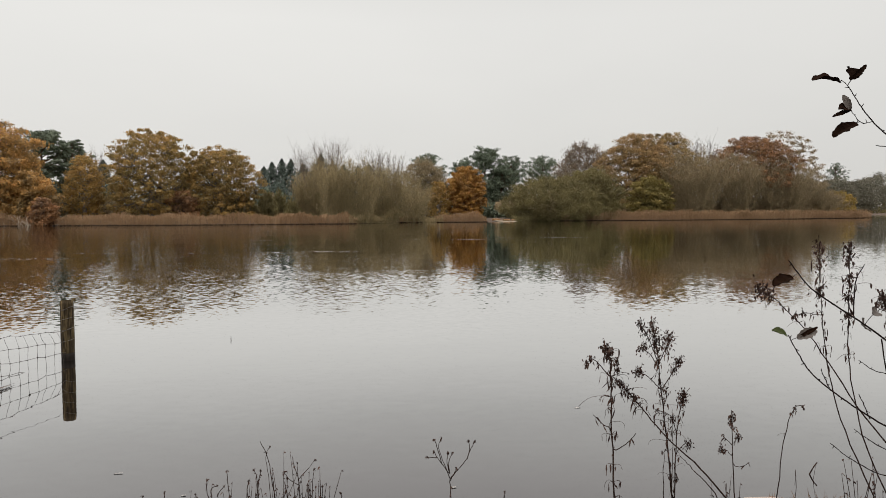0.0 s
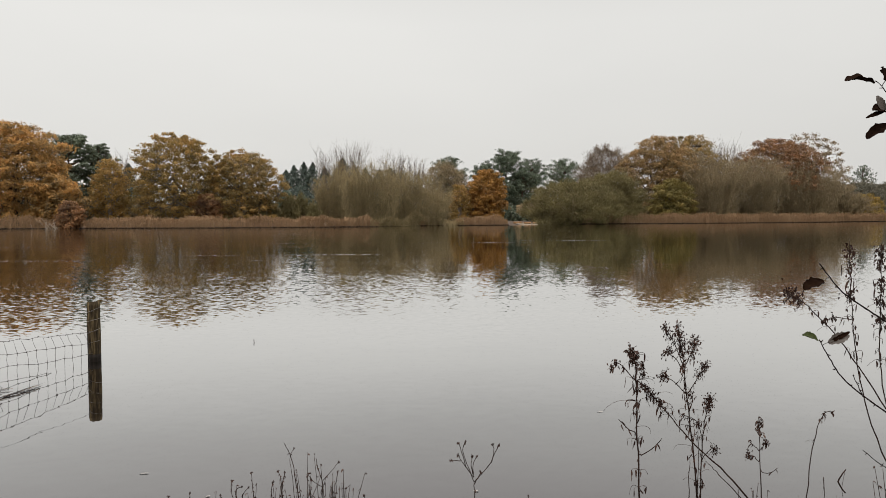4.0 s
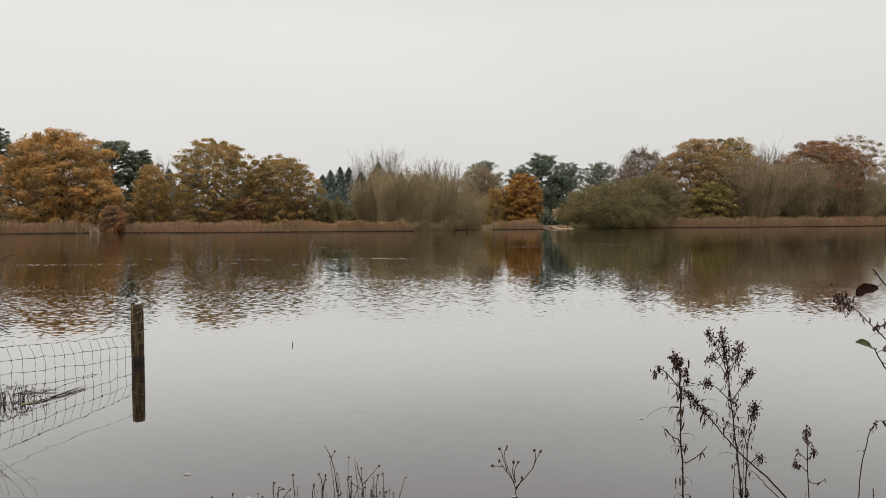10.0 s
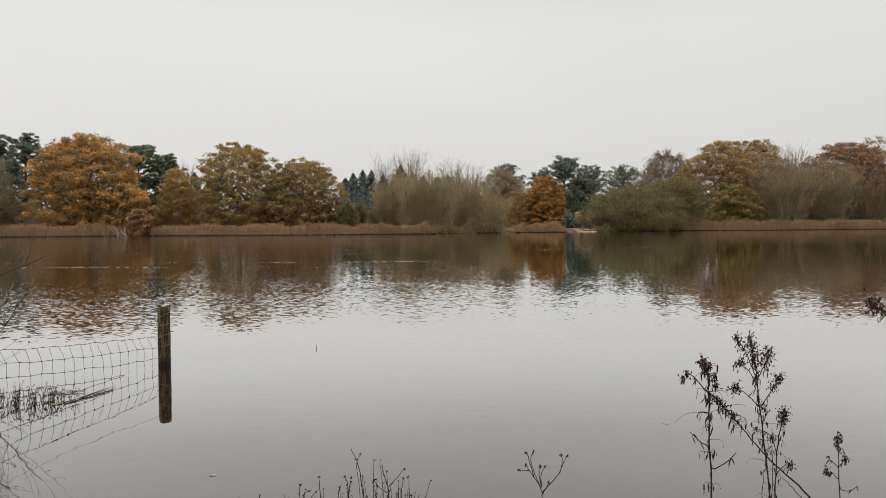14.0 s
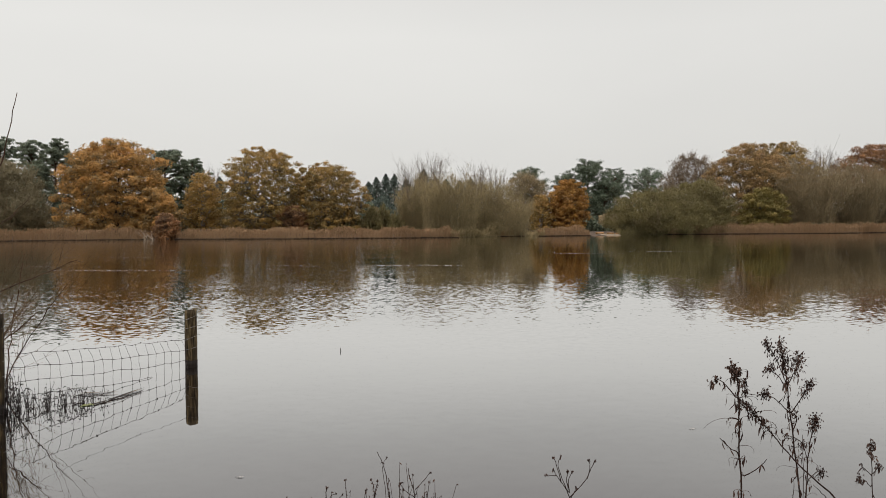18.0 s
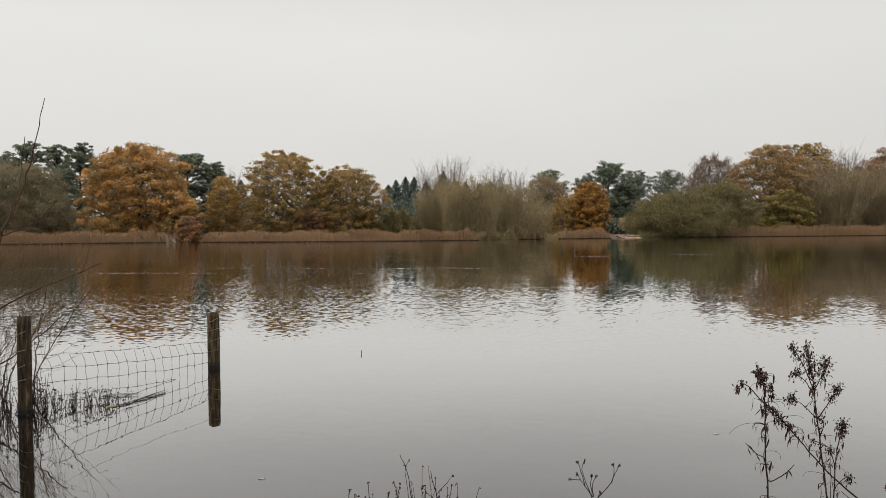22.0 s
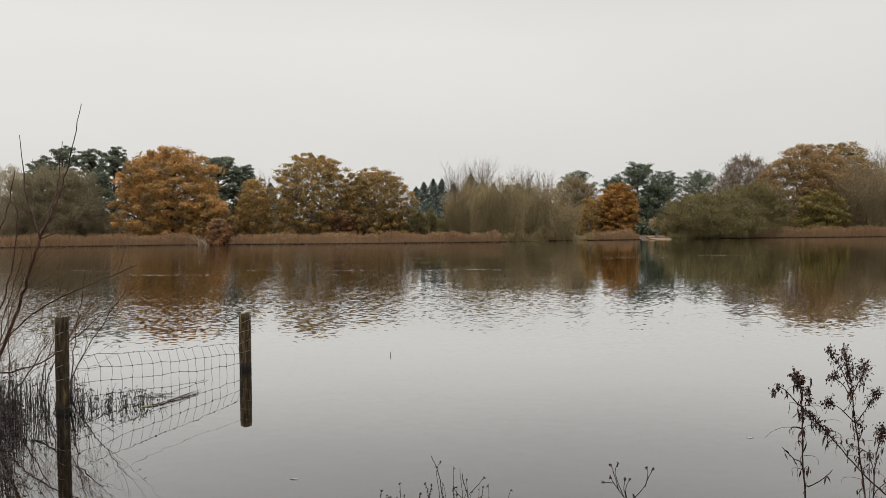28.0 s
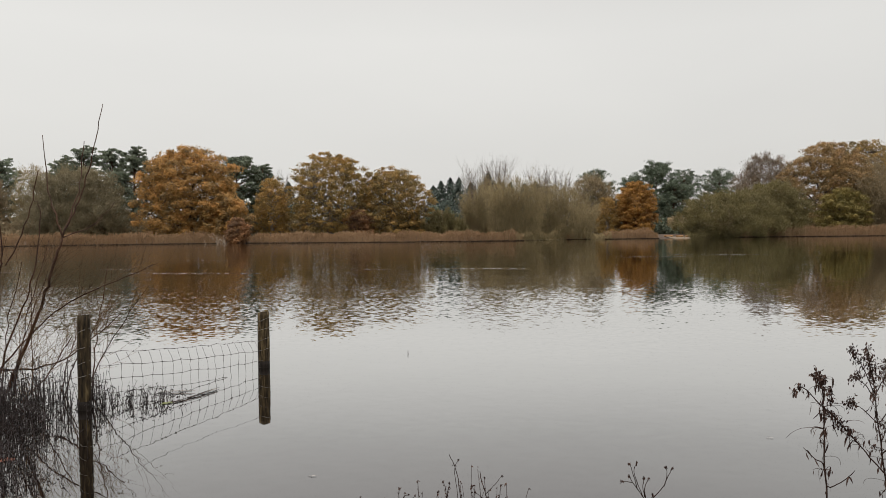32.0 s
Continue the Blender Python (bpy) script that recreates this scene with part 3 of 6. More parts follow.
def spruce(x, y, w, h, label, seed, leaves=5400):
    rng = np.random.default_rng(seed)
    t = thing("spruce_tree", x, y, float(ground_z(x, y)) - 0.05, label, "conifer", "spruces behind the lake")
    s, c = Soup(), Soup()
    s.tube([(0, 0, -0.3), (0, 0, h * 0.5), (0, 0, h * 0.98)], [0.018 * h, 0.011 * h, 0.02], 5)
    k = leaves
    u = rng.uniform(0, 1, k) ** 1.5
    tier = np.round(u * 22) / 22 + rng.normal(0, 0.022, k)
    z = h * (0.04 + 0.95 * np.clip(tier, 0, 1))
    r = w * 1.2 * (1 - np.clip(tier, 0, 1)) ** 0.8 * np.sqrt(rng.uniform(0.05, 1, k)) + 0.06
    spoke = rng.integers(0, 11, k)
    r = r * rng.uniform(0.4, 1.5, 400)[(spoke * 31 + np.round(u * 22).astype(int) * 7) % 400]
    az = spoke * 0.571 + tier * 9 + rng.normal(0, 0.16, k)
    pos = np.stack([np.cos(az) * r, np.sin(az) * r, z - r * 0.28], 1)
    out = np.stack([np.cos(az), np.sin(az), np.full(k, -0.35)], 1)
    c.blades(pos, np.stack([np.cos(az) * 0.35, np.sin(az) * 0.35, np.ones(k)], 1) + rng.normal(0, 0.35, (k, 3)), 0.6, 0.26, rng, out)
    part("trunk", s, PINE_BARK, t)
    part("crown", c, FIR, t)
    return t


def twiggy(name, x, y, w, h, twig, label, seed, stems=60, twigs=14, leaf=None, leaves=0, fan=1.0, depth=0.7, dome=0.0, stem_r=0.05, category="tree", size=0.23, droop=0.0, twig_len=0.16, more=1.7, low=0.25, foot_w=0.16):
    """A bare or nearly bare shrub or tree of many upright stems and fine twigs. dome: 0 a flat fan, 1 a half ball."""
    rng = np.random.default_rng(seed)
    t = thing(name, x, y, float(ground_z(x, y)) - 0.05, label, category)
    s, c = Soup(), Soup()
    tips = []
    for i in range(stems):
        u = rng.uniform(-1, 1)
        v = rng.uniform(-1, 1)
        rad = min(1.0, math.hypot(u, v))
        top = h * (1 - dome * rad ** 2.2 * 0.85) * rng.uniform(0.7, 1.0)
        foot = np.array([u * w * foot_w * (1 + dome), v * w * 0.13, -0.2])
        tip = np.array([u * w / 2 * fan, v * w / 2 * depth, top])
        mid = foot * 0.5 + tip * 0.5 + np.array([u * w * -0.07, 0, top * 0.12])
        path = bezier(foot, mid, tip, 7)
        path[1:-1] += rng.normal(0, 0.05, (5, 3))
        r0 = stem_r * rng.uniform(0.6, 1.2)
        s.tube(path, np.linspace(r0, r0 * 0.18, 7), 4, False)
        for j in range(twigs):
            q = rng.uniform(low, 0.98)
            k = min(5, int(q * 6))
            a = path[k] + (path[k + 1] - path[k]) * (q * 6 - k)
            ln = h * twig_len * rng.uniform(0.5, 1.3) * (1.15 - 0.5 * q)
            d = (path[k + 1] - path[k]) / (np.linalg.norm(path[k + 1] - path[k]) + 1e-6) * 0.9 + rng.normal(0, 0.42, 3)
            b = a + d * ln
            b[2] -= droop * ln
            s.tube([a, b], [r0 * 0.34, r0 * 0.12], 3, False)
            tips.append((a, b))
    leaves = int(leaves * more)
    if leaves:
        k = rng.integers(0, len(tips), leaves)
        ab = np.array(tips)[k]
        q = rng.uniform(0, 1.1, (leaves, 1))
        c.leaves(ab[:, 0] + (ab[:, 1] - ab[:, 0]) * q + rng.normal(0, 0.16, (leaves, 3)), size * 2.4, size * 0.34, rng, (0, 0, 1.3), 0.55)
        part("framework", s, twig, t)
        part("foliage", c, leaf or WILLOW_LEAF, t)
    else:
        part("framework", s, twig, t)
    return t

# the far wood, from one end of the shore to the other
pine(-87.3, 115, 7.5, 14.2, "dark green pine at the edge of the wood", 1, 9500, 0.34, mat=PINE_HAZED, plates=74)
broadleaf("birch_tree", -74.7, 105, 6.4, 11.4, WITHY, "half-bare pinkish-brown birch beside the pines", 2, 4200, 0.17, 1.0, 1.0, 90, BIRCH_BARK, withy=True)
broadleaf("birch_tree", -82.0, 104, 8.0, 10.5, THICKET, "brown half-bare tree at the wood's edge", 3, 7500, 0.2, 1.0, 1.0, 90, withy=True)
pine(-76.9, 122, 7.6, 16.7, "tall dark green pine with bare lower trunk", 4, 13500, 0.26, mat=PINE_HAZED, plates=92)
pine(-72.8, 124, 6.8, 16.4, "tall dark green pine with bare lower trunk", 5, 13500, 0.26, mat=PINE_HAZED, plates=92)
pine(-67.6, 122, 6.2, 16.2, "tall dark green pine with bare lower trunk", 6, 13500, 0.26, mat=PINE_HAZED, plates=92)
pine(-80.5, 121, 5.2, 14.4, "dark green pine with an open crown", 7, 9500, 0.34, mat=PINE_HAZED, plates=74)
pine(-63.5, 124, 5.5, 14.8, "dark green pine behind an orange oak", 8, 9500, 0.34, mat=PINE_HAZED, plates=74)
broadleaf("willow_bush", -63.0, 98, 15.0, 10.4, GREY_WITHY, "large olive-brown half-bare willow behind reeds", 9, 22000, 0.2, 0.2, 1.0, 150, OLIVE_TWIG, category="willow", more=1.8, withy=True, lobes=0.06)
broadleaf("oak_tree", -47.2, 100, 15.9, 13.1, OAK_ORANGE_LIFTED, "broad orange autumn oak reaching low over reeds", 10, 25000, 0.23, 0.7, 1.0, 210, core=0.22)
broadleaf("oak_tree", -40.6, 97.5, 6.5, 6.4, OAK_ORANGE_LIFTED, "low orange oak at the lake edge", 11, 4500, 0.25, 0.4, 1.0, 50)
broadleaf("oak_bush", -37.4, 92.6, 3.6, 3.5, OAK_RUST, "rust-brown oak bush leaning over the water", 12, 2200, 0.2, 0.1, 1.0, 40, category="bush")
pine(-45.2, 112, 9.2, 13.5, "broad dark green pine beside an orange oak", 13, 17000, 0.08, plates=80)
pine(-41.4, 113, 7.0, 12.0, "broad dark green pine beside an orange oak", 14, 12000, 0.06, plates=64)
broadleaf("birch_tree", -37.4, 106, 6.2, 9.0, BIRCH_LEAF, "yellow-brown birch with thin crown", 15, 4200, 0.2, 0.7, 1.0, 90, BIRCH_BARK)
twiggy("birch_tree", -38.0, 110, 4.0, 9.8, PALE_TWIG, "bare pinkish-grey birch among oaks", 16, 26, 22, fan=0.9)
spruce(-55.9, 170, 4.2, 12.2, "dark spruce far behind the oaks", 17)
spruce(-58.6, 172, 3.8, 10.8, "dark spruce far behind the oaks", 18)
spruce(-52.4, 171, 4.0, 11.2, "dark spruce far behind the oaks", 19)
broadleaf("oak_tree", -28.6, 106, 14.0, 12.7, OAK_GOLD, "golden-green oak with limbs showing through", 20, 17000, 0.2, 0.8, 0.85, 260, GREY_BARK, core=0.2, trunk_r=0.46)
broadleaf("oak_tree", -19.9, 108, 12.4, 10.5, OAK_BROWN, "brown-green oak with a rounded crown", 21, 16000, 0.2, 0.5, 0.9, 230, GREY_BARK, core=0.2)
broadleaf("oak_bush", -24.0, 104, 5.0, 4.2, OAK_RUST, "rusty low oak growth under the trees", 22, 2600, 0.22, 0.3, 1.0, 40, category="bush")
spruce(-20.9, 180, 4.0, 12.6, "dark spruce in a row behind the lake", 23)
spruce(-18.7, 181, 4.2, 13.4, "dark spruce in a row behind the lake", 24)
spruce(-16.3, 178, 4.4, 13.2, "dark spruce in a row behind the lake", 25)
spruce(-13.8, 182, 4.6, 12.2, "dark spruce in a row behind the lake", 26)
spruce(-23.0, 182, 4.2, 11.6, "dark spruce in a row behind the lake", 123)
spruce(-9.4, 181, 4.4, 11.9, "dark spruce in a row behind the lake", 124)
spruce(-6.2, 168, 4.4, 12.0, "dark spruce behind bare willows", 125)
spruce(1.8, 165, 4.4, 11.3, "dark spruce behind bare willows", 126)
spruce(-11.0, 180, 4.4, 11.4, "dark spruce in a row behind the lake", 27)
spruce(-8.6, 165, 4.6, 13.4, "dark spruce behind bare willows", 28)
spruce(-3.6, 162, 4.4, 11.0, "dark spruce behind bare willows", 29)
spruce(-0.6, 160, 5.0, 10.6, "dark spruce behind bare willows", 30)
spruce(4.2, 163, 4.6, 10.2, "dark spruce behind bare willows", 31)
twiggy("poplar_tree", -8.8, 128, 6.0, 12.2, PALE_TWIG, "bare pale grey poplar with upright twigs", 32, 42, 36, fan=0.9, stem_r=0.036)
twiggy("poplar_tree", -5.2, 128, 6.6, 13.0, PALE_TWIG, "bare pale grey poplar with upright twigs", 33, 47, 39, fan=0.9, stem_r=0.036)
twiggy("poplar_tree", 1.8, 128, 5.4, 11.6, PALE_TWIG, "bare pale grey poplar with upright twigs", 34, 40, 33, fan=0.9, stem_r=0.036)
twiggy("poplar_tree", 5.4, 130, 5.0, 11.2, PALE_TWIG, "bare pale grey poplar with upright twigs", 35, 37, 33, fan=0.9, stem_r=0.036)
twiggy("willow_bush", -6.4, 117, 8.4, 9.4, OLIVE_TWIG, "olive-brown willow thicket of upright stems", 36, 210, 24, WITHY, 11000, 1.0, 0.6, 0.5, 0.028, category="willow", size=0.14, low=0.03, foot_w=0.27)
twiggy("willow_bush", -1.6, 103.5, 9.4, 9.2, OLIVE_TWIG, "olive-brown willow thicket of upright stems", 37, 210, 24, WITHY, 11000, 1.0, 0.6, 0.22, 0.028, category="willow", size=0.14, low=0.03, foot_w=0.27)
twiggy("willow_bush", 4.9, 106.6, 10.0, 8.6, OLIVE_TWIG, "olive-brown willow thicket reaching down to the water", 38, 210, 24, WITHY, 11000, 1.0, 0.6, 0.5, 0.028, category="willow", size=0.14, low=0.03, foot_w=0.27)
twiggy("willow_bush", -12.2, 109, 6.4, 4.6, OLIVE_TWIG, "low rounded olive willow bush", 39, 60, 18, WILLOW_LEAF, 6000, 1.0, 0.7, 0.8, 0.035, category="willow")
twiggy("willow_bush", -17.0, 108, 5.0, 3.6, OLIVE_TWIG, "low rounded olive willow bush", 40, 50, 18, WILLOW_LEAF, 4000, 1.0, 0.7, 0.8, 0.035, category="willow")
pine(13.3, 150, 8.0, 13.0, "dark pine rising behind brown trees", 41, 7000, 0.25, mat=PINE_FAR_HAZE, plates=100, more=1.15, thick=0.4)
broadleaf("birch_tree", 10.4, 124, 8.2, 10.0, THICKET, "brown birch with a thin twiggy crown", 42, 8000, 0.18, 0.8, 1.0, 110, BIRCH_BARK, withy=True)
broadleaf("birch_tree", 12.6, 121, 4.4, 6.2, BIRCH_LEAF, "small yellow-brown birch above reeds", 43, 2200, 0.2, 0.4, 1.0, 50, BIRCH_BARK)
broadleaf("beech_tree", 17.2, 122, 7.3, 8.8, AMBER, "bright amber-orange beech with a round crown", 44, 13775, 0.2, 0.3, 1.0, 170, lobes=0.2)
pine(31.0, 185, 12.5, 17.4, "large dark pine with haze put into its colour", 45, 25000, 0.05, mat=PINE_FAR_HAZE, plates=100, more=1.15, thick=0.4)
pine(34.8, 183, 9.0, 13.0, "dark pine in a group, haze put into its colour", 145, 15000, 0.03, mat=PINE_FAR_HAZE, plates=100, more=1.15, thick=0.4)
pine(25.5, 186, 9.0, 14.0, "dark pine in a group, haze put into its colour", 46, 16000, 0.03, mat=PINE_FAR_HAZE, plates=100, more=1.15, thick=0.4)
pine(38.2, 190, 8.5, 15.6, "dark pine in a group, haze put into its colour", 47, 8000, 0.3, mat=PINE_FAR_HAZE, plates=100, more=1.15, thick=0.4)
pine(47.0, 190, 12.5, 15.4, "spreading dark pine above willows", 48, 10000, 0.35, mat=PINE_FAR_HAZE, plates=100, more=1.15, thick=0.4)
broadleaf("willow_bush", 31.7, 122, 18.5, 7.2, WILLOW_LEAF, "domed olive-green willow overhanging the water", 49, 20000, 0.2, 0.05, 1.0, 140, OLIVE_TWIG, category="willow", more=1.8, withy=True, lobes=0.06)
broadleaf("willow_bush", 39.6, 127, 13.5, 9.0, WILLOW_LEAF, "domed olive-green willow beside the oaks", 50, 18000, 0.2, 0.05, 1.0, 130, OLIVE_TWIG, category="willow", more=1.8, withy=True, lobes=0.06)
broadleaf("oak_tree", 45.6, 150, 12.5, 15.4, PURPLE, "purple-brown half-bare tree above the willows", 51, 13000, 0.2, 2.0, 1.0, 130, withy=True)
broadleaf("oak_tree", 54.0, 142, 17.6, 16.4, OAK_ORANGE, "tall orange-brown oak with a rounded crown", 52, 21750, 0.25, 0.8, 1.0, 210)
broadleaf("oak_tree", 63.6, 150, 15.0, 17.6, OAK_BROWN, "brown-green oak in the wood", 53, 12500, 0.27, 1.0, 1.0, 170)
twiggy("poplar_tree", 72.0, 152, 10.5, 16.2, PALE_TWIG, "bare pale grey tree rising from the thicket", 54, 57, 42, fan=0.9, stem_r=0.06)
broadleaf("oak_tree", 82.4, 150, 20.0, 16.8, OAK_RUST, "rust-orange oak above a brown thicket", 55, 14000, 0.27, 5.5, 0.95, 170)
broadleaf("oak_tree", 96.0, 162, 20.5, 19.4, FADED, "pale half-bare oak behind the rust-orange one", 56, 9000, 0.22, 3.0, 0.8, 230, GREY_BARK, core=0.04)
broadleaf("oak_bush", 53.6, 134, 9.4, 7.8, IVY, "yellow-green bush under the orange oak", 57, 7000, 0.25, 0.2, 1.0, 80, category="bush")
twiggy("willow_bush", 63.4, 138, 15.5, 13.2, OLIVE_TWIG, "brown willow thicket behind the reeds", 58, 120, 20, THICKET, 15500, 1.0, 0.6, 0.22, 0.04, category="willow", size=0.2, low=0.05)
twiggy("willow_bush", 74.0, 141, 15.0, 13.0, OLIVE_TWIG, "brown willow thicket behind the reeds", 59, 120, 20, THICKET, 15500, 1.0, 0.6, 0.22, 0.04, category="willow", size=0.2, low=0.05)
twiggy("willow_bush", 86.5, 146, 17.0, 12.6, OLIVE_TWIG, "brown willow thicket behind the reeds", 60, 120, 20, THICKET, 15500, 1.0, 0.6, 0.3, 0.04, category="willow", size=0.2, low=0.05)
twiggy("willow_bush", 97.5, 152, 13.0, 9.0, OLIVE_TWIG, "brown willow thicket behind the reeds", 61, 100, 20, THICKET, 10000, 1.0, 0.6, 0.7, category="willow")
broadleaf("sallow_bush", 106.8, 157, 9.0, 5.8, YELLOW, "yellow-green sallow bush by the reeds", 62, 5000, 0.26, 0.2, 1.0, 60, category="bush")
pine(175.7, 260, 9.0, 19.5, "small dark pine far behind the reeds", 63, 5000, 0.3, mat=PINE_FAR_HAZE, plates=100, more=1.15, thick=0.4)
for k, (bx, by, bw, bh) in enumerate(((128, 205, 16, 11), (140, 215, 16, 10), (155, 230, 18, 12), (172, 245, 18, 12), (192, 262, 22, 14), (214, 285, 26, 17), (240, 300, 28, 18))):
    broadleaf("distant_tree", bx, by, bw, bh, HAZY, "misty far tree beyond the reeds", 70 + k, 3600, 0.46, 0.1, 1.0, 80)


def understorey(x0, x1, back, deep, h, mat, label, seed, per=150, withy=False):
    """Low dense growth in the shade under the far trees."""
    rng = np.random.default_rng(seed)
    k = int((x1 - x0) * per)
    bx = rng.uniform(x0, x1, k)
    by = shore(bx) + back + rng.uniform(0, deep, k)
    top = h * (0.6 + 0.4 * np.sin(bx * 0.5 + seed) * np.sin(bx * 0.21)) * (0.75 + 0.25 * np.sin(bx * 1.7))
    z = ground_z(bx, by) + rng.uniform(0, 1, k) ** 0.8 * top
    s = Soup()
    if withy:
        s.blades(np.stack([bx, by, np.maximum(z, 0.1)], 1), rng.normal(size=(k, 3)) + np.array([0, -0.5, 0.4]), 0.8, 0.05, rng, rng.normal(0, 0.45, (k, 3)) + np.array([0, -0.35, 0.8]))
    else:
        s.leaves(np.stack([bx, by, z], 1), 0.52, 0.38, rng)
    tagged(part("understorey", s, mat, None, label), "", "undergrowth", "", "stuff")


understorey(-115, -8, 14, 10, 6.0, THICKET, "dark brown undergrowth beneath the far oaks", 81, 190)
understorey(-14, 24, 22, 10, 4.5, THICKET, "dark brown undergrowth behind the willows", 82, 170)
understorey(26, 112, 16, 12, 8.0, THICKET, "dark brown undergrowth beneath the wood", 83, 210)
understorey(-115, -14, 34, 12, 9.5, PINE, "dark evergreen growth deep in the wood", 84, 230)
understorey(-30, 70, 62, 14, 11.0, FIR, "dark evergreen growth far behind the lake", 85, 220)
understorey(-1.6, 12.0, -0.9, 4.5, 2.4, WITHY, "low olive withies drooping to the water", 87, 700, True)
understorey(24.2, 33, -1.2, 4, 1.7, WILLOW_LEAF, "low olive withies drooping to the water", 88, 600, True)
understorey(17.5, 31, 15, 6, 4.2, PINE, "dark evergreen growth behind the landing", 89, 260)
understorey(112, 330, 14, 25, 6.0, WILLOW_LEAF, "low olive growth on the far bank", 86, 50)


# ---- reeds ----
def reed_bed(x0, x1, front, deep, h, label, seed, per=95):
    rng = np.random.default_rng(seed)
    k = int((x1 - x0) * per)
    bx = rng.uniform(x0, x1, k)
    by = shore(bx) + front + rng.uniform(0, 1, k) ** 1.2 * deep
    hh = h * (0.82 + 0.1 * np.sin(bx * 0.9 + seed) + 0.08 * np.sin(bx * 2.3)) * rng.uniform(0.7, 1.08, k)
    edge = np.clip(np.minimum(bx - x0, x1 - bx) / 1.5, 0.25, 1)
    hh = hh * (0.5 + 0.5 * edge)
    lean = rng.normal(0, 0.10, (k, 2)) * hh[:, None]
    z0 = np.minimum(ground_z(bx, by), 0.0) - 0.05
    a = np.stack([bx, by, z0], 1)
    b = np.stack([bx + lean[:, 0], by + lean[:, 1], hh], 1)
    r = rng.uniform(0.012, 0.026, k)[:, None]
    ang = rng.uniform(0, 6.28, k)
    off = [np.stack([np.cos(ang + q), np.sin(ang + q), 0 * ang], 1) * r for q in (0, 2.094, 4.189)]
    v = np.stack([a + off[0], a + off[1], a + off[2], b + off[0] * 0.5, b + off[1] * 0.5, b + off[2] * 0.5], 1).reshape(-1, 3)
    i = (np.arange(k) * 6)[:, None]
    f = np.concatenate([i + np.array([0, 1, 4, 3]), i + np.array([1, 2, 5, 4]), i + np.array([2, 0, 3, 5])]).tolist()
    s = Soup()
    s.add(v, f)
    u = rng.uniform(0.35, 0.95, k)[:, None]
    s.leaves(a + (b - a) * u + rng.normal(0, 0.08, (k, 3)), 0.6, 0.045, rng, (0.2, 0, 0.9), 0.6)
    s.leaves(b, 0.3, 0.10, rng, (0.25, 0, 1), 0.3)
    tagged(part("reed_bed", s, REED, None, label), "", "reeds", "reed beds on the far shore", "stuff")


reed_bed(-112, -39.6, -2.0, 5.0, 1.55, "tan dry reeds at the water's edge below oaks", 90)
reed_bed(-36.0, -0.5, -1.5, 5.5, 1.5, "tan dry reeds in a long bed along the shore", 91)
reed_bed(5.4, 8.8, -1.0, 3.0, 1.35, "small clump of tan reeds below willows", 92)
reed_bed(11.0, 19.0, -1.0, 4.0, 1.55, "tan reeds below the amber beech", 93)
reed_bed(32.0, 116.0, -1.5, 6.0, 1.85, "reddish tan reeds along the wooded bank", 94, 85)


def reed_foot(x0, x1, front, seed):
    """Short dark stems added along a reed bed's front, for its shade line."""
    rng = np.random.default_rng(seed)
    k = int((x1 - x0) * 60)
    bx = rng.uniform(x0, x1, k)
    by = shore(bx) + front - 0.12 + rng.uniform(0, 0.3, k)
    s = Soup()
    s.leaves(np.stack([bx, by, rng.uniform(-0.02, 0.09, k)], 1), 0.24, 0.07, rng, (0, 0, 0.7), 0.7)
    tagged(part("reed_litter", s, REED_SHADE, None, "dark stems added as the shade line under the reeds"), "", "reeds", "", "stuff")


reed_foot(-112, -39.6, -2.0, 95)
reed_foot(-36.0, -0.5, -1.5, 96)
reed_foot(5.4, 8.8, -1.0, 97)
reed_foot(11.0, 19.0, -1.0, 98)
reed_foot(32.0, 116.0, -1.5, 99)


# ---- the flooded fence ----
POST_WOOD = grained("weathered_post_wood", [(0.32, (0.007, 0.005, 0.003)), (0.52, (0.042, 0.030, 0.014)), (0.82, (0.19, 0.14, 0.065))], (9, 9, 1.2), 5.0, 0.85, 0.6, 0.006)
WET_WOOD = grained("wet_black_wood", [(0.2, (0.008, 0.007, 0.006)), (0.8, (0.028, 0.023, 0.018))], (9, 9, 1.2), 5.0, 0.6, 0.5, 0.005, 0.08)
WIRE = grained("rusty_galvanised_wire", [(0.2, (0.03, 0.025, 0.022)), (0.8, (0.10, 0.085, 0.075))], (1, 1, 1), 30.0, 0.6, 0.1, 0.001)

# lighter copy of WIRE for the wraps: galvanised highlights put into the colour
WIRE_SHINE = grained("galvanised_wire_shine", [(0.2, (0.08, 0.07, 0.06)), (0.8, (0.30, 0.28, 0.25))], (1, 1, 1), 30.0, 0.45, 0.1, 0.001)


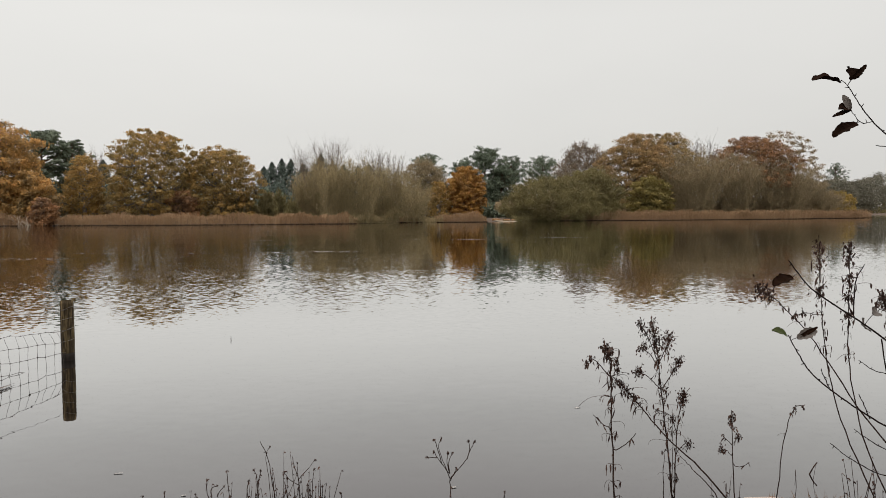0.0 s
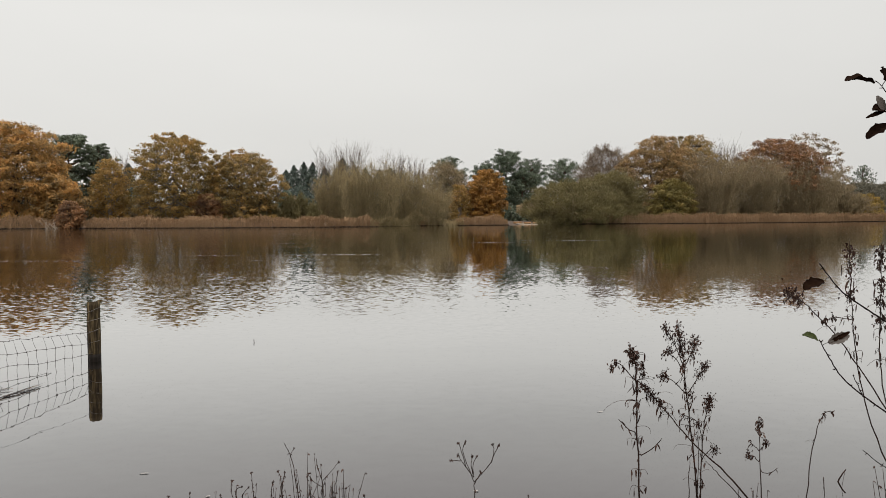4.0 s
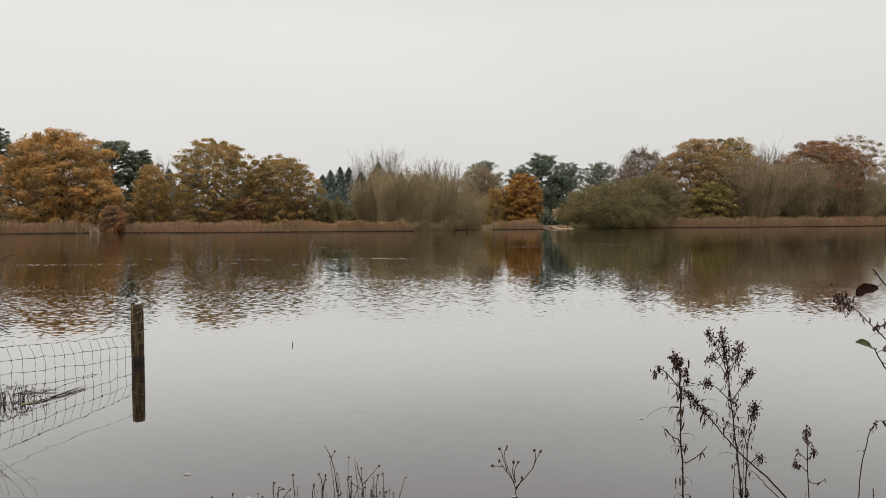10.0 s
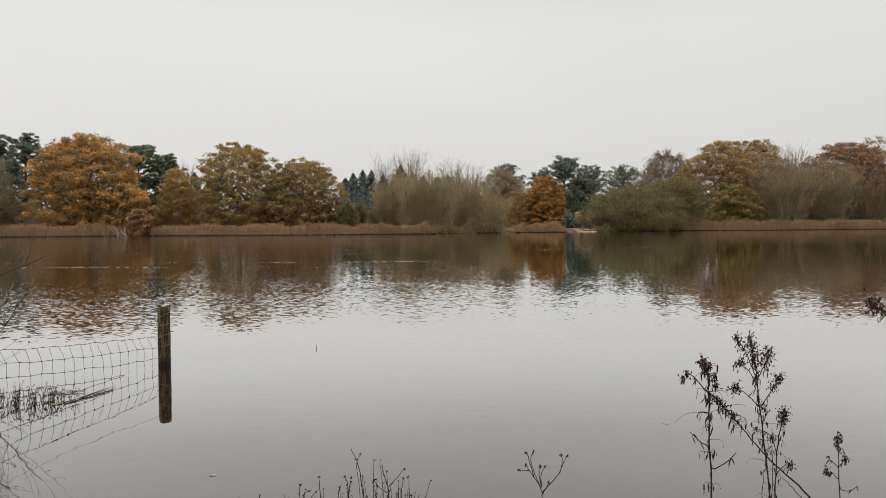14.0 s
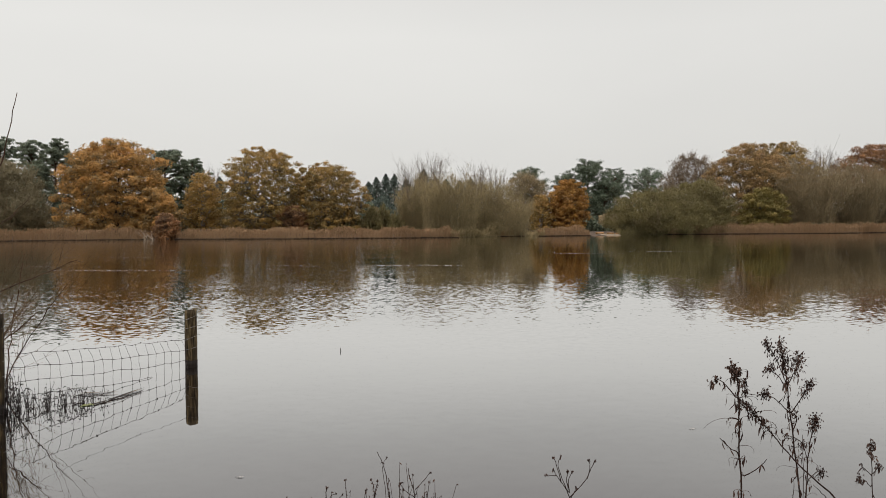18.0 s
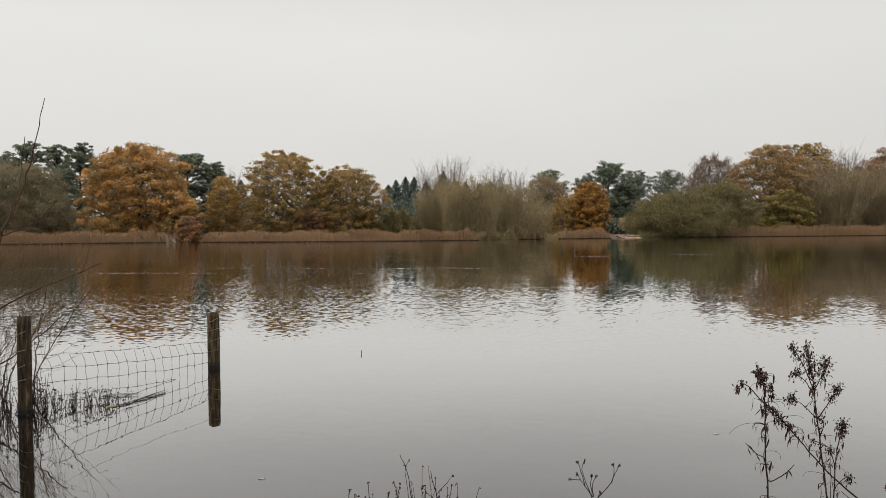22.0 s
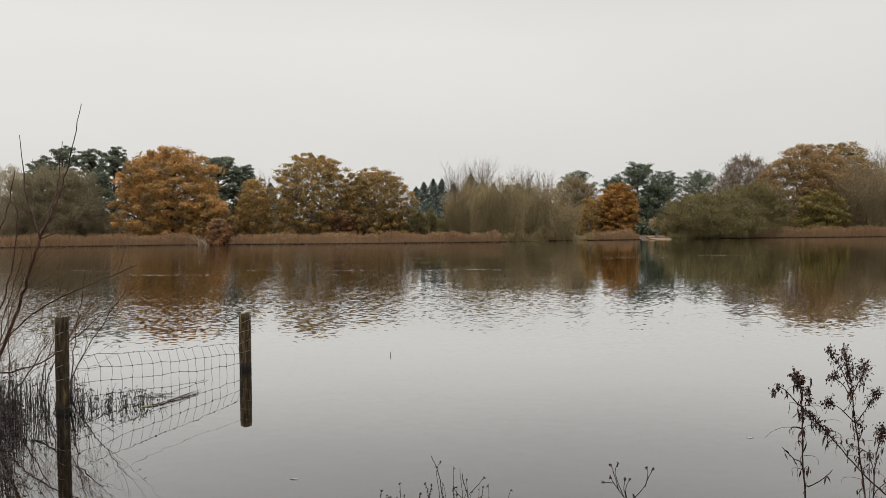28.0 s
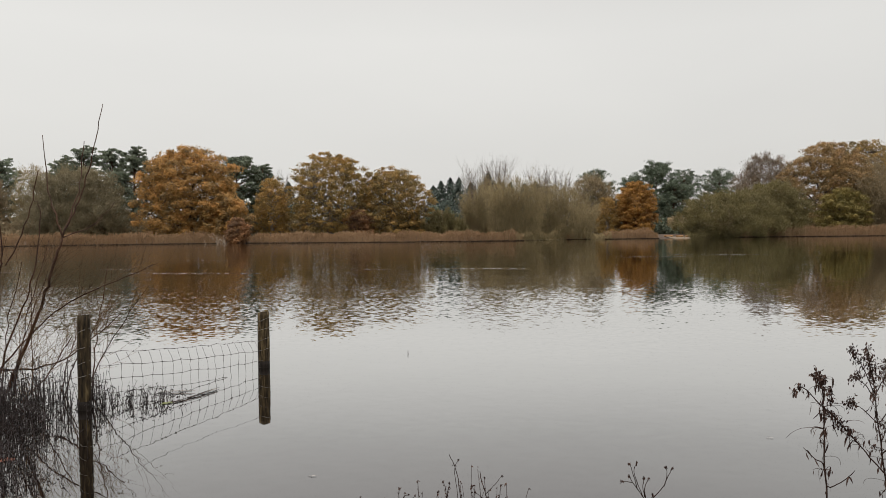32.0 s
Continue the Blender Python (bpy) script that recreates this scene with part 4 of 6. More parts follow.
def fence_post(parent, x, y, top, r, seed, lean=0.0):
    """A round split post: ridged sides, worn rim, wet foot."""
    rng = np.random.default_rng(seed)
    sides = 20
    for nm, z0, z1, mat in (("post", 0.095, top, POST_WOOD), ("post_foot", -0.8, 0.095, WET_WOOD)):
        lev = np.linspace(z0, z1, 14)
        ang = np.arange(sides) * 2 * np.pi / sides
        rad = r * (1 + 0.045 * np.cos(4 * ang + seed) + 0.04 * np.sin(3 * ang + seed) + 0.035 * np.sin(7 * ang) + rng.normal(0, 0.012, sides))
        v, f = [], []
        for i, z in enumerate(lev):
            worn = 0.93 if nm == "post" and i == 13 else 1.0
            cut = 0.012 * np.cos(ang + 0.7) + rng.normal(0, 0.003, sides) if nm == "post" and i == 13 else 0
            w = 1 + 0.02 * math.sin(z * 9 + seed)
            v.append(np.stack([x + lean * z + np.cos(ang) * rad * worn * w, y + np.sin(ang) * rad * worn * w, np.full(sides, z) + cut], 1))
        for i in range(13):
            for j in range(sides):
                k = (j + 1) % sides
                f.append((i * sides + j, i * sides + k, (i + 1) * sides + k, (i + 1) * sides + j))
        f.append(tuple(13 * sides + j for j in range(sides)))
        s = Soup()
        s.add(np.concatenate(v), f)
        parent = part(nm, s, mat, parent, "wet black foot of the post" if nm == "post_foot" else "")
        made = parent if nm == "post" else made
    return made


fence = thing("wire_fence", -4.24, 8.55, 0, "flooded stock fence of two worn posts and wire netting", "fence")
fence.location = (0, 0, 0)
NEAR, FAR = np.array([-4.77, 7.334]), np.array([-3.705, 9.80])
post_a = fence_post(fence, NEAR[0], NEAR[1], 1.005, 0.064, 3, 0.008)
post_b = fence_post(fence, FAR[0], FAR[1], 0.765, 0.077, 5)
side = np.array([0.92, -0.39])
rng_f = np.random.default_rng(41)
STAYS = 20


def net(u, row):
    """A point of the netting: u along from post to post, row from the top down."""
    p = NEAR + (FAR - NEAR) * u + side * (0.035 + 0.05 * math.sin(math.pi * u) * (1 if row else 1.6))
    top = 0.605 + (0.39 - 0.605) * u - 0.012 * math.sin(math.pi * u)
    return np.array([p[0], p[1], top - 0.148 * row])


wob = rng_f.normal(0, 0.007, (6, STAYS + 1, 3))
for row in range(6):
    s = Soup()
    pts = [net(i / STAYS, row) + wob[row][i] for i in range(STAYS + 1)]
    s.tube(pts, 0.0025, 4)
    part("line_wire", s, WIRE, fence)
for i in range(1, STAYS):
    s = Soup()
    bend = 0.016 * math.sin(i * 1.7) + 0.02
    pts = []
    for row in range(6):
        p = net(i / STAYS, row) + wob[row][i]
        pts.append(p)
        s.tube([p + (-0.006, 0, -0.006), p + (0.006, 0, 0.006)], 0.0052, 5)
    pts[0] = pts[0] + np.array([-0.030 - bend * 0.5, -0.055 - bend * 0.5, 0.0])
    full = []
    for a, b in zip(pts[:-1], pts[1:]):
        full += [a, (a + b) / 2 + rng_f.normal(0, 0.006, 3)]
    s.tube(full + [pts[-1]], 0.0023, 4)
    part("stay_wire", s, WIRE, fence)
s = Soup()
s.tube([(*(NEAR + (FAR - NEAR) * u + side * 0.06), 0.84 - 0.19 * u - 0.05 * math.sin(3.14 * u)) for u in np.linspace(0, 1, 12)], 0.0016, 4)
part("top_wire", s, WIRE, fence, "single thin strained wire")
for (px, py), r, holder, zs in ((NEAR, 0.068, post_a, (0.84, 0.66, 0.5, 0.36)), (FAR, 0.081, post_b, (0.655, 0.53, 0.385, 0.25))):
    for k, z in enumerate(zs):
        s = Soup()
        tilt = 0.25 * (-1) ** k
        s.tube([(px + math.cos(a) * r, py + math.sin(a) * r, z + 0.34 * r * math.cos(a) * (1 + tilt)) for a in np.linspace(-3.3, 0.7, 16)], 0.0024, 4)
        part("wire_wrap", s, WIRE_SHINE, holder)

# ---- dead plants of the near bank ----
DRY_STEM = grained("dry_weed_stem", [(0.2, (0.012, 0.008, 0.006)), (0.8, (0.05, 0.032, 0.025))], (1, 1, 1), 40.0, 0.8, 0.2, 0.001, 0.12)
DRY_LEAF = foliage("withered_weed_leaves", [(0.1, (0.011, 0.006, 0.005)), (0.5, (0.045, 0.025, 0.019)), (1.0, (0.15, 0.092, 0.068))], 0.15, 8.0)
STRAW = foliage("pale_dead_straw", [(0.1, (0.10, 0.07, 0.05)), (1.0, (0.30, 0.22, 0.16))], 0.15, 5.0)
WET_STEM = foliage("wet_black_plant_stems", [(0.1, (0.008, 0.006, 0.006)), (0.6, (0.025, 0.018, 0.016)), (1.0, (0.07, 0.048, 0.04))], 0.0, 3.0, 0.5)
ALDER_BARK = grained("alder_twig_bark", [(0.2, (0.006, 0.0045, 0.0045)), (0.8, (0.025, 0.018, 0.016))], (1, 1, 1), 60.0, 0.6, 0.2, 0.001, 0.1)
SALLOW_TWIG = grained("willow_twig_bark_golden", [(0.2, (0.045, 0.027, 0.014)), (0.8, (0.20, 0.125, 0.06))], (1, 1, 0.4), 14.0, 0.7, 0.2, 0.002)
SALLOW_BARK = grained("willow_stem_bark", [(0.2, (0.016, 0.009, 0.006)), (0.8, (0.105, 0.052, 0.030))], (1, 1, 0.4), 14.0, 0.75, 0.3, 0.003)


def smooth_path(pts, k=5, rng=None, jit=0.0):
    """Catmull-Rom through the points."""
    p = np.asarray(pts, float)
    p = np.vstack([2 * p[0] - p[1], p, 2 * p[-1] - p[-2]])
    out = []
    for i in range(1, len(p) - 2):
        for t in np.linspace(0, 1, k, endpoint=False):
            out.append(0.5 * (2 * p[i] + (p[i + 1] - p[i - 1]) * t + (2 * p[i - 1] - 5 * p[i] + 4 * p[i + 1] - p[i + 2]) * t * t + (3 * p[i] - p[i - 1] - 3 * p[i + 1] + p[i + 2]) * t ** 3))
    out.append(p[-2])
    out = np.array(out)
    if rng is not None and jit:
        out[1:-1] += rng.normal(0, jit, out[1:-1].shape)
    return out


def curled_leaf(s, at, way, length, width, rng, curl=1.0):
    """A narrow, twisted, hanging dead leaf with some thickness in its fold."""
    n = 6
    d = np.asarray(way, float)
    d /= np.linalg.norm(d) + 1e-9
    sd = np.cross(d, rng.normal(size=3))
    sd /= np.linalg.norm(sd) + 1e-9
    nn = np.cross(d, sd)
    v, f = [], []
    p = np.asarray(at, float).copy()
    bend = rng.normal(0, 0.5) * curl
    for i in range(n):
        t = i / (n - 1)
        w = width * math.sin(math.pi * min(0.95, 0.12 + t * 0.85)) * (1 - 0.3 * t)
        tw = rng.normal(0, 0.25)
        c = sd * math.cos(tw + bend * t) + nn * math.sin(tw + bend * t)
        v += [p - c * w, p + nn * w * 0.5, p + c * w]
        d = d + np.array([0, 0, -0.35]) * curl + nn * bend * 0.3
        d /= np.linalg.norm(d)
        p = p + d * length / n
        if i:
            b = i * 3
            f += [(b - 3, b - 2, b + 1, b), (b - 2, b - 1, b + 2, b + 1)]
    s.add(v, f)


def seed_cluster(s, c, size, count, rng, bract=1.0):
    """A ragged knot of withered bracts and seed cases."""
    for _ in range(int(count * 2.6)):
        p = np.asarray(c, float) + rng.normal(0, 1, 3) * size * np.array([0.5, 0.5, 0.62])
        way = rng.normal(0, 1, 3) + np.array([0, 0, -0.4])
        s.tube([np.asarray(c, float), p], [0.0007, 0.0005], 3, False)
        curled_leaf(s, p, way, rng.uniform(0.009, 0.022) * bract, rng.uniform(0.003, 0.006) * bract, rng, 1.1)


def weed(name, main, label, seed, side_stems=(), heads=(), hang=(0.35, 1.0, 26), r=0.0042, leaf_len=0.05, mat=None, category="dead weed"):
    """A dead tall weed. main: its stem; side_stems: branch curves; heads: (curve, size, count), clusters along a curve's end; hang: stretch and number of hanging leaves."""
    rng = np.random.default_rng(seed)
    m = np.asarray(main, float)
    gx, gy = m[0][0], m[0][1]
    gz = float(ground_z(gx, gy)) - 0.03
    t = thing(name, gx, gy, gz, label, category, "dead weeds on the bank")
    o = np.array([gx, gy, gz])
    first = np.array([[gx + (m[0][0] - m[1][0]) * 0.2, gy, gz]]) if m[0][2] > gz + 0.03 else np.zeros((0, 3))
    path = smooth_path(np.vstack([first, m]), 6, rng, 0.0015)
    path[:, 1] += np.linspace(0, 0.06, len(path)) * rng.normal()
    s = Soup()
    s.tube(path - o, np.linspace(r * 1.1, r * 0.36, len(path)), 6)
    part("stem", s, DRY_STEM, t)
    depth, arms = [], []
    for c in side_stems:
        q = smooth_path(c, 5, rng, 0.001)
        k = np.argmin(np.linalg.norm(path[:, [0, 2]] - q[0][[0, 2]], axis=1))
        q[:, 1] += path[k][1] - q[0][1] + np.linspace(0, 0.05, len(q)) * rng.normal()
        q[0] = path[k]
        s = Soup()
        s.tube(q - o, np.linspace(r * 0.6, r * 0.3, len(q)), 5)
        depth.append(q)
        arms.append(part("side_stem", s, DRY_STEM, t))
    for which, size, count, along in heads:
        q = path if which < 0 else depth[which]
        for u in along:
            s = Soup()
            seed_cluster(s, q[int(u * (len(q) - 1))] - o, size, count, rng)
            part("seed_head", s, DRY_LEAF, arms[which] if which >= 0 else t)
    a, b, n = hang
    if n:
        s = Soup()
        for _ in range(n):
            k = int(rng.uniform(a, b) * (len(path) - 1))
            way = np.array([rng.normal(0, 0.7), rng.normal(0, 0.6), rng.uniform(-1.6, 0.1)])
            p0 = path[k] - o
            arm = np.array([rng.normal(0, 1), rng.normal(0, 0.6), rng.uniform(-0.2, 0.9)]) * leaf_len * rng.uniform(0.15, 0.6)
            p1 = p0 + arm + np.array([0, 0, -leaf_len * 0.1])
            s.tube(bezier(p0, p0 + arm * 0.7 + np.array([0, 0, 0.2 * leaf_len]), p1, 5), [0.0011, 0.001, 0.0009, 0.0008, 0.0007], 3, False)
            way[2] -= 0.8
            curled_leaf(s, p1, way, leaf_len * rng.uniform(0.35, 1.15), 0.0042 * rng.uniform(0.5, 1.4), rng, rng.uniform(1.0, 2.8))
        for _ in range(max(2, n // 9)):
            k = int(rng.uniform(a, b) * (len(path) - 1))
            w = np.array([rng.normal(0, 1), rng.normal(0, 0.6), rng.uniform(-0.3, 0.6)]) * leaf_len * 0.7
            p0 = path[k] - o
            s.tube(bezier(p0, p0 + w + np.array([0, 0, 0.3 * leaf_len]), p0 + w * 1.1 + np.array([rng.normal(0, 0.02), 0, -leaf_len * rng.uniform(0.2, 1.0)]), 7), np.linspace(0.001, 0.0005, 7), 4)
        for q in depth:
            for _ in range(3):
                k = int(rng.uniform(0.3, 1) * (len(q) - 1))
                curled_leaf(s, q[k] - o, (rng.normal(), rng.normal(), -0.4), leaf_len * rng.uniform(0.5, 1.1), 0.0042, rng)
        part("withered_foliage", s, mat or DRY_LEAF, t, "hanging curled dead leaf")
    return t


weed("dead_weed", [(1.041, 2.93, 0.587), (1.025, 2.93, 0.970), (1.012, 2.93, 1.253), (0.989, 2.93, 1.357)], "tall dead brown weed with curled hanging leaves", 201,
     [[(1.012, 2.93, 1.211), (0.957, 2.93, 1.278), (0.931, 2.93, 1.243)],
      [(1.025, 2.93, 0.994), (0.988, 2.93, 1.014), (0.952, 2.93, 1.050)],
      [(1.007, 2.93, 1.277), (1.050, 2.93, 1.276), (1.058, 2.93, 1.217)],
      [(1.030, 2.93, 0.899), (1.066, 2.93, 0.957), (1.075, 2.93, 1.016)]],
     [(-1, 0.02, 12, (0.99, 0.95, 0.9, 0.84)), (0, 0.014, 7, (0.95, 0.6)), (2, 0.016, 8, (0.5, 0.9))], (0.22, 0.97, 92), 0.0042, 0.052)
weed("leaning_weed", [(1.736, 3.25, 0.484), (1.565, 3.25, 0.693), (1.399, 3.25, 0.846), (1.261, 3.25, 1.009), (1.142, 3.25, 1.135)], "dead weed stem leaning far over", 202,
     [], [(-1, 0.022, 10, (0.97, 0.9, 0.84))], (0.78, 1.0, 56), 0.0046, 0.05)
weed("leaning_weed", [(1.651, 3.25, 0.542), (1.524, 3.25, 0.695), (1.460, 3.25, 0.761)], "thin dead stem leaning over the bank", 203, [], [], (0, 1, 0), 0.003)
weed("dead_weed", [(1.629, 3.70, 0.319), (1.592, 3.70, 0.685), (1.551, 3.70, 0.957), (1.529, 3.70, 1.167), (1.490, 3.70, 1.340)], "tallest dead weed with dark branching seed heads", 204,
     [[(1.540, 3.70, 1.062), (1.493, 3.70, 1.144), (1.425, 3.70, 1.193)],
      [(1.554, 3.70, 0.957), (1.489, 3.70, 1.025), (1.421, 3.70, 1.059)],
      [(1.543, 3.70, 1.107), (1.585, 3.70, 1.180), (1.608, 3.70, 1.254)],
      [(1.557, 3.70, 0.957), (1.605, 3.70, 1.045), (1.647, 3.70, 1.134)],
      [(1.533, 3.70, 1.107), (1.492, 3.70, 1.227), (1.445, 3.70, 1.317)],
      [(1.565, 3.70, 0.867), (1.589, 3.70, 0.926), (1.582, 3.70, 0.956)]],
     [(-1, 0.024, 12, (0.99, 0.95, 0.9, 0.85, 0.8, 0.74)), (0, 0.026, 12, (0.98, 0.8)), (1, 0.028, 14, (0.98, 0.8)), (2, 0.032, 16, (0.98, 0.75, 0.5)), (3, 0.026, 12, (0.98, 0.85, 0.65)), (4, 0.022, 11, (0.98, 0.8, 0.6)), (5, 0.03, 10, (0.9,))], (0.25, 0.97, 90), 0.0046, 0.052)
weed("dead_weed", [(1.636, 3.70, 0.319), (1.639, 3.70, 0.653), (1.658, 3.70, 0.864), (1.672, 3.70, 0.948)], "short dead weed with brown seed heads", 205,
     [[(1.645, 3.70, 0.713), (1.606, 3.70, 0.820), (1.513, 3.70, 0.862)],
      [(1.640, 3.70, 0.623), (1.680, 3.70, 0.667), (1.704, 3.70, 0.675)],
      [(1.620, 3.70, 0.350), (1.618, 3.70, 0.624), (1.608, 3.70, 0.859)]],
     [(-1, 0.026, 16, (0.99, 0.92, 0.84)), (0, 0.012, 5, (0.95, 0.4)), (1, 0.022, 14, (0.95,)), (2, 0.02, 9, (0.97,))], (0.3, 0.98, 34), 0.004, 0.045)
weed("dry_straw", [(1.583, 3.70, 0.321), (1.577, 3.70, 0.474), (1.581, 3.70, 0.616)], "single upright dry straw", 206, [], [], (0, 1, 0), 0.0035)
weed("dead_weed", [(1.826, 3.43, 0.420), (1.802, 3.43, 0.706), (1.784, 3.43, 0.925)], "small dead weed with a knotted brown head", 207,
     [[(1.795, 3.43, 0.751), (1.813, 3.43, 0.768), (1.833, 3.43, 0.795)],
      [(1.800, 3.43, 0.689), (1.779, 3.43, 0.718), (1.752, 3.43, 0.722)],
      [(1.806, 3.43, 0.643), (1.833, 3.43, 0.648), (1.861, 3.43, 0.681)],
      [(1.792, 3.43, 0.757), (1.772, 3.43, 0.775), (1.754, 3.43, 0.798)]],
     [(-1, 0.019, 14, (0.99, 0.94)), (0, 0.016, 11, (0.95,)), (1, 0.017, 12, (0.95,)), (3, 0.006, 2, (1.0,))], (0.05, 0.3, 8), 0.0036, 0.04)
weed("dry_straw", [(1.945, 3.30, 0.466), (1.962, 3.30, 0.810), (1.985, 3.30, 0.972), (2.022, 3.30, 1.004)], "slender bent dry stem with a nodding tip", 208, [], [(-1, 0.008, 3, (0.98, 0.8))], (0.5, 1.0, 8), 0.003, 0.03)
weed("dead_weed", [(2.124, 2.80, 0.639), (1.943, 2.80, 1.000), (1.848, 2.80, 1.283), (1.808, 2.80, 1.490), (1.775, 2.80, 1.800)], "tall dead weed with feathery brown tips", 210,
     [[(1.818, 2.75, 1.480), (1.745, 2.75, 1.492), (1.690, 2.75, 1.480)]], [(-1, 0.03, 13, (0.99, 0.94, 0.88)), (0, 0.014, 6, (0.95, 0.6))], (0.6, 1.0, 30), 0.0032, 0.05)
weed("dead_weed", [(2.129, 2.75, 0.660), (1.961, 2.75, 1.014), (1.873, 2.75, 1.338), (1.847, 2.75, 1.570), (1.822, 2.75, 1.785)], "tall dead weed with drooping brown heads", 211,
     [], [(-1, 0.024, 13, (0.99, 0.94, 0.88, 0.82, 0.76))], (0.6, 1.0, 34), 0.0032, 0.05)
weed("dead_weed", [(2.153, 2.70, 0.841), (1.950, 2.70, 1.122), (1.777, 2.70, 1.373), (1.644, 2.70, 1.519), (1.527, 2.70, 1.602)], "arching dead weed with a feathery brown tip", 212,
     [], [(-1, 0.026, 12, (0.99, 0.96, 0.92))], (0.6, 1.0, 16), 0.0034, 0.035)
weed("dead_weed", [(2.157, 2.75, 1.148), (2.081, 2.75, 1.358), (2.034, 2.75, 1.518), (2.008, 2.75, 1.564)], "dead weed with brown seed heads beside alder twigs", 213,
     [], [(-1, 0.03, 14, (0.99, 0.9, 0.8))], (0.5, 1.0, 20), 0.0034, 0.04)


def umbel(main, twigs, label, seed, r=0.0022, knots=1):
    """A small dead herb: a forked stem with a hard bud at each tip."""
    rng = np.random.default_rng(seed)
    m = np.asarray(main, float)
    gz = float(ground_z(m[0][0], m[0][1])) - 0.03
    o = np.array([m[0][0], m[0][1], gz])
    t = thing("dead_herb", *o, label, "dead herb", "dead herbs along the bank")
    path = smooth_path(np.vstack([[o], m]) if m[0][2] > gz + 0.02 else m, 5, rng, 0.0008)
    s = Soup()
    s.tube(path - o, np.linspace(r * 1.3, r * 0.7, len(path)), 5)
    part("stem", s, DRY_STEM, t)
    tips = [(path[-1], t)] if not twigs else []
    for c in twigs:
        q = smooth_path(c, 4, rng, 0.0008)
        s = Soup()
        s.tube(q - o, np.linspace(r * 0.8, r * 0.45, len(q)), 4)
        tips.append((q[-1], part("side_stem", s, DRY_STEM, t)))
    for p, arm in tips:
        s = Soup()
        for _ in range(knots):
            seed_cluster(s, p - o, 0.0045, 6, rng, 0.5)
        part("bud", s, DRY_LEAF, arm)
    s = Soup()
    for _ in range(12):
        k = int(rng.uniform(0.2, 0.9) * (len(path) - 1))
        curled_leaf(s, path[k] - o, (rng.normal(), rng.normal(), 0.2), rng.uniform(0.01, 0.02), 0.003, rng)
    part("withered_foliage", s, DRY_LEAF, t)


umbel([(0.332, 2.73, 0.733), (0.330, 2.73, 0.813), (0.327, 2.73, 0.888)],
      [[(0.327, 2.73, 0.888), (0.305, 2.73, 0.944), (0.283, 2.73, 1.008), (0.294, 2.73, 1.042)],
       [(0.325, 2.73, 0.907), (0.283, 2.73, 0.963), (0.266, 2.73, 0.995)],
       [(0.326, 2.73, 0.907), (0.323, 2.73, 0.952), (0.336, 2.73, 0.986)],
       [(0.327, 2.73, 0.888), (0.382, 2.73, 0.950), (0.406, 2.73, 0.999), (0.420, 2.73, 1.026)],
       [(0.328, 2.73, 0.879), (0.345, 2.73, 0.910), (0.352, 2.73, 0.926)],
       [(0.321, 2.73, 0.918), (0.316, 2.73, 0.953), (0.318, 2.73, 0.989)],
       [(0.391, 2.73, 0.959), (0.402, 2.73, 0.999), (0.397, 2.73, 1.029)],
       [(0.278, 2.73, 0.970), (0.258, 2.73, 0.971), (0.240, 2.73, 0.974)],
       [(0.296, 2.73, 0.944), (0.278, 2.73, 1.013), (0.267, 2.73, 1.039)]],
      "dead forked herb with small dark buds", 221, 0.0021)
umbel([(-0.404, 3.55, 0.445), (-0.425, 3.55, 0.562), (-0.446, 3.55, 0.707), (-0.483, 3.55, 0.800)], [[(-0.432, 3.55, 0.446), (-0.447, 3.55, 0.632), (-0.459, 3.55, 0.724), (-0.438, 3.55, 0.775)]], "dead herb with dark buds on thin stems", 222)
umbel([(-0.304, 3.55, 0.440), (-0.306, 3.55, 0.603), (-0.326, 3.55, 0.673), (-0.334, 3.55, 0.722)],
      [[(-0.302, 3.55, 0.614), (-0.256, 3.55, 0.665), (-0.226, 3.55, 0.702)],
       [(-0.302, 3.55, 0.580), (-0.347, 3.55, 0.610), (-0.374, 3.55, 0.646)],
       [(-0.307, 3.55, 0.603), (-0.310, 3.55, 0.661), (-0.312, 3.55, 0.691)]], "dead branching herb with dark buds", 223)
for k, line in enumerate((
        [(-0.242, 3.55, 0.437), (-0.240, 3.55, 0.577), (-0.232, 3.55, 0.656)], [(-0.493, 3.55, 0.449), (-0.500, 3.55, 0.611), (-0.515, 3.55, 0.667)],
        [(-0.497, 3.55, 0.565), (-0.489, 3.55, 0.628), (-0.483, 3.55, 0.662)], [(-0.538, 3.55, 0.451), (-0.547, 3.55, 0.567), (-0.538, 3.55, 0.615)],
        [(-0.714, 3.55, 0.459), (-0.734, 3.55, 0.575), (-0.731, 3.55, 0.626)], [(-0.708, 3.55, 0.482), (-0.714, 3.55, 0.574), (-0.684, 3.55, 0.596)],
        [(-0.626, 3.55, 0.478), (-0.633, 3.55, 0.571), (-0.640, 3.55, 0.663)], [(-0.929, 3.55, 0.469), (-0.928, 3.55, 0.538), (-0.927, 3.55, 0.574)],
        [(-1.028, 3.55, 0.474), (-1.027, 3.55, 0.531), (-1.026, 3.55, 0.559)], [(-0.100, 3.55, 0.431), (-0.102, 3.55, 0.501), (-0.106, 3.55, 0.536)])):
    umbel(line, [], "short dead herb with one dark bud", 230 + k, 0.002)
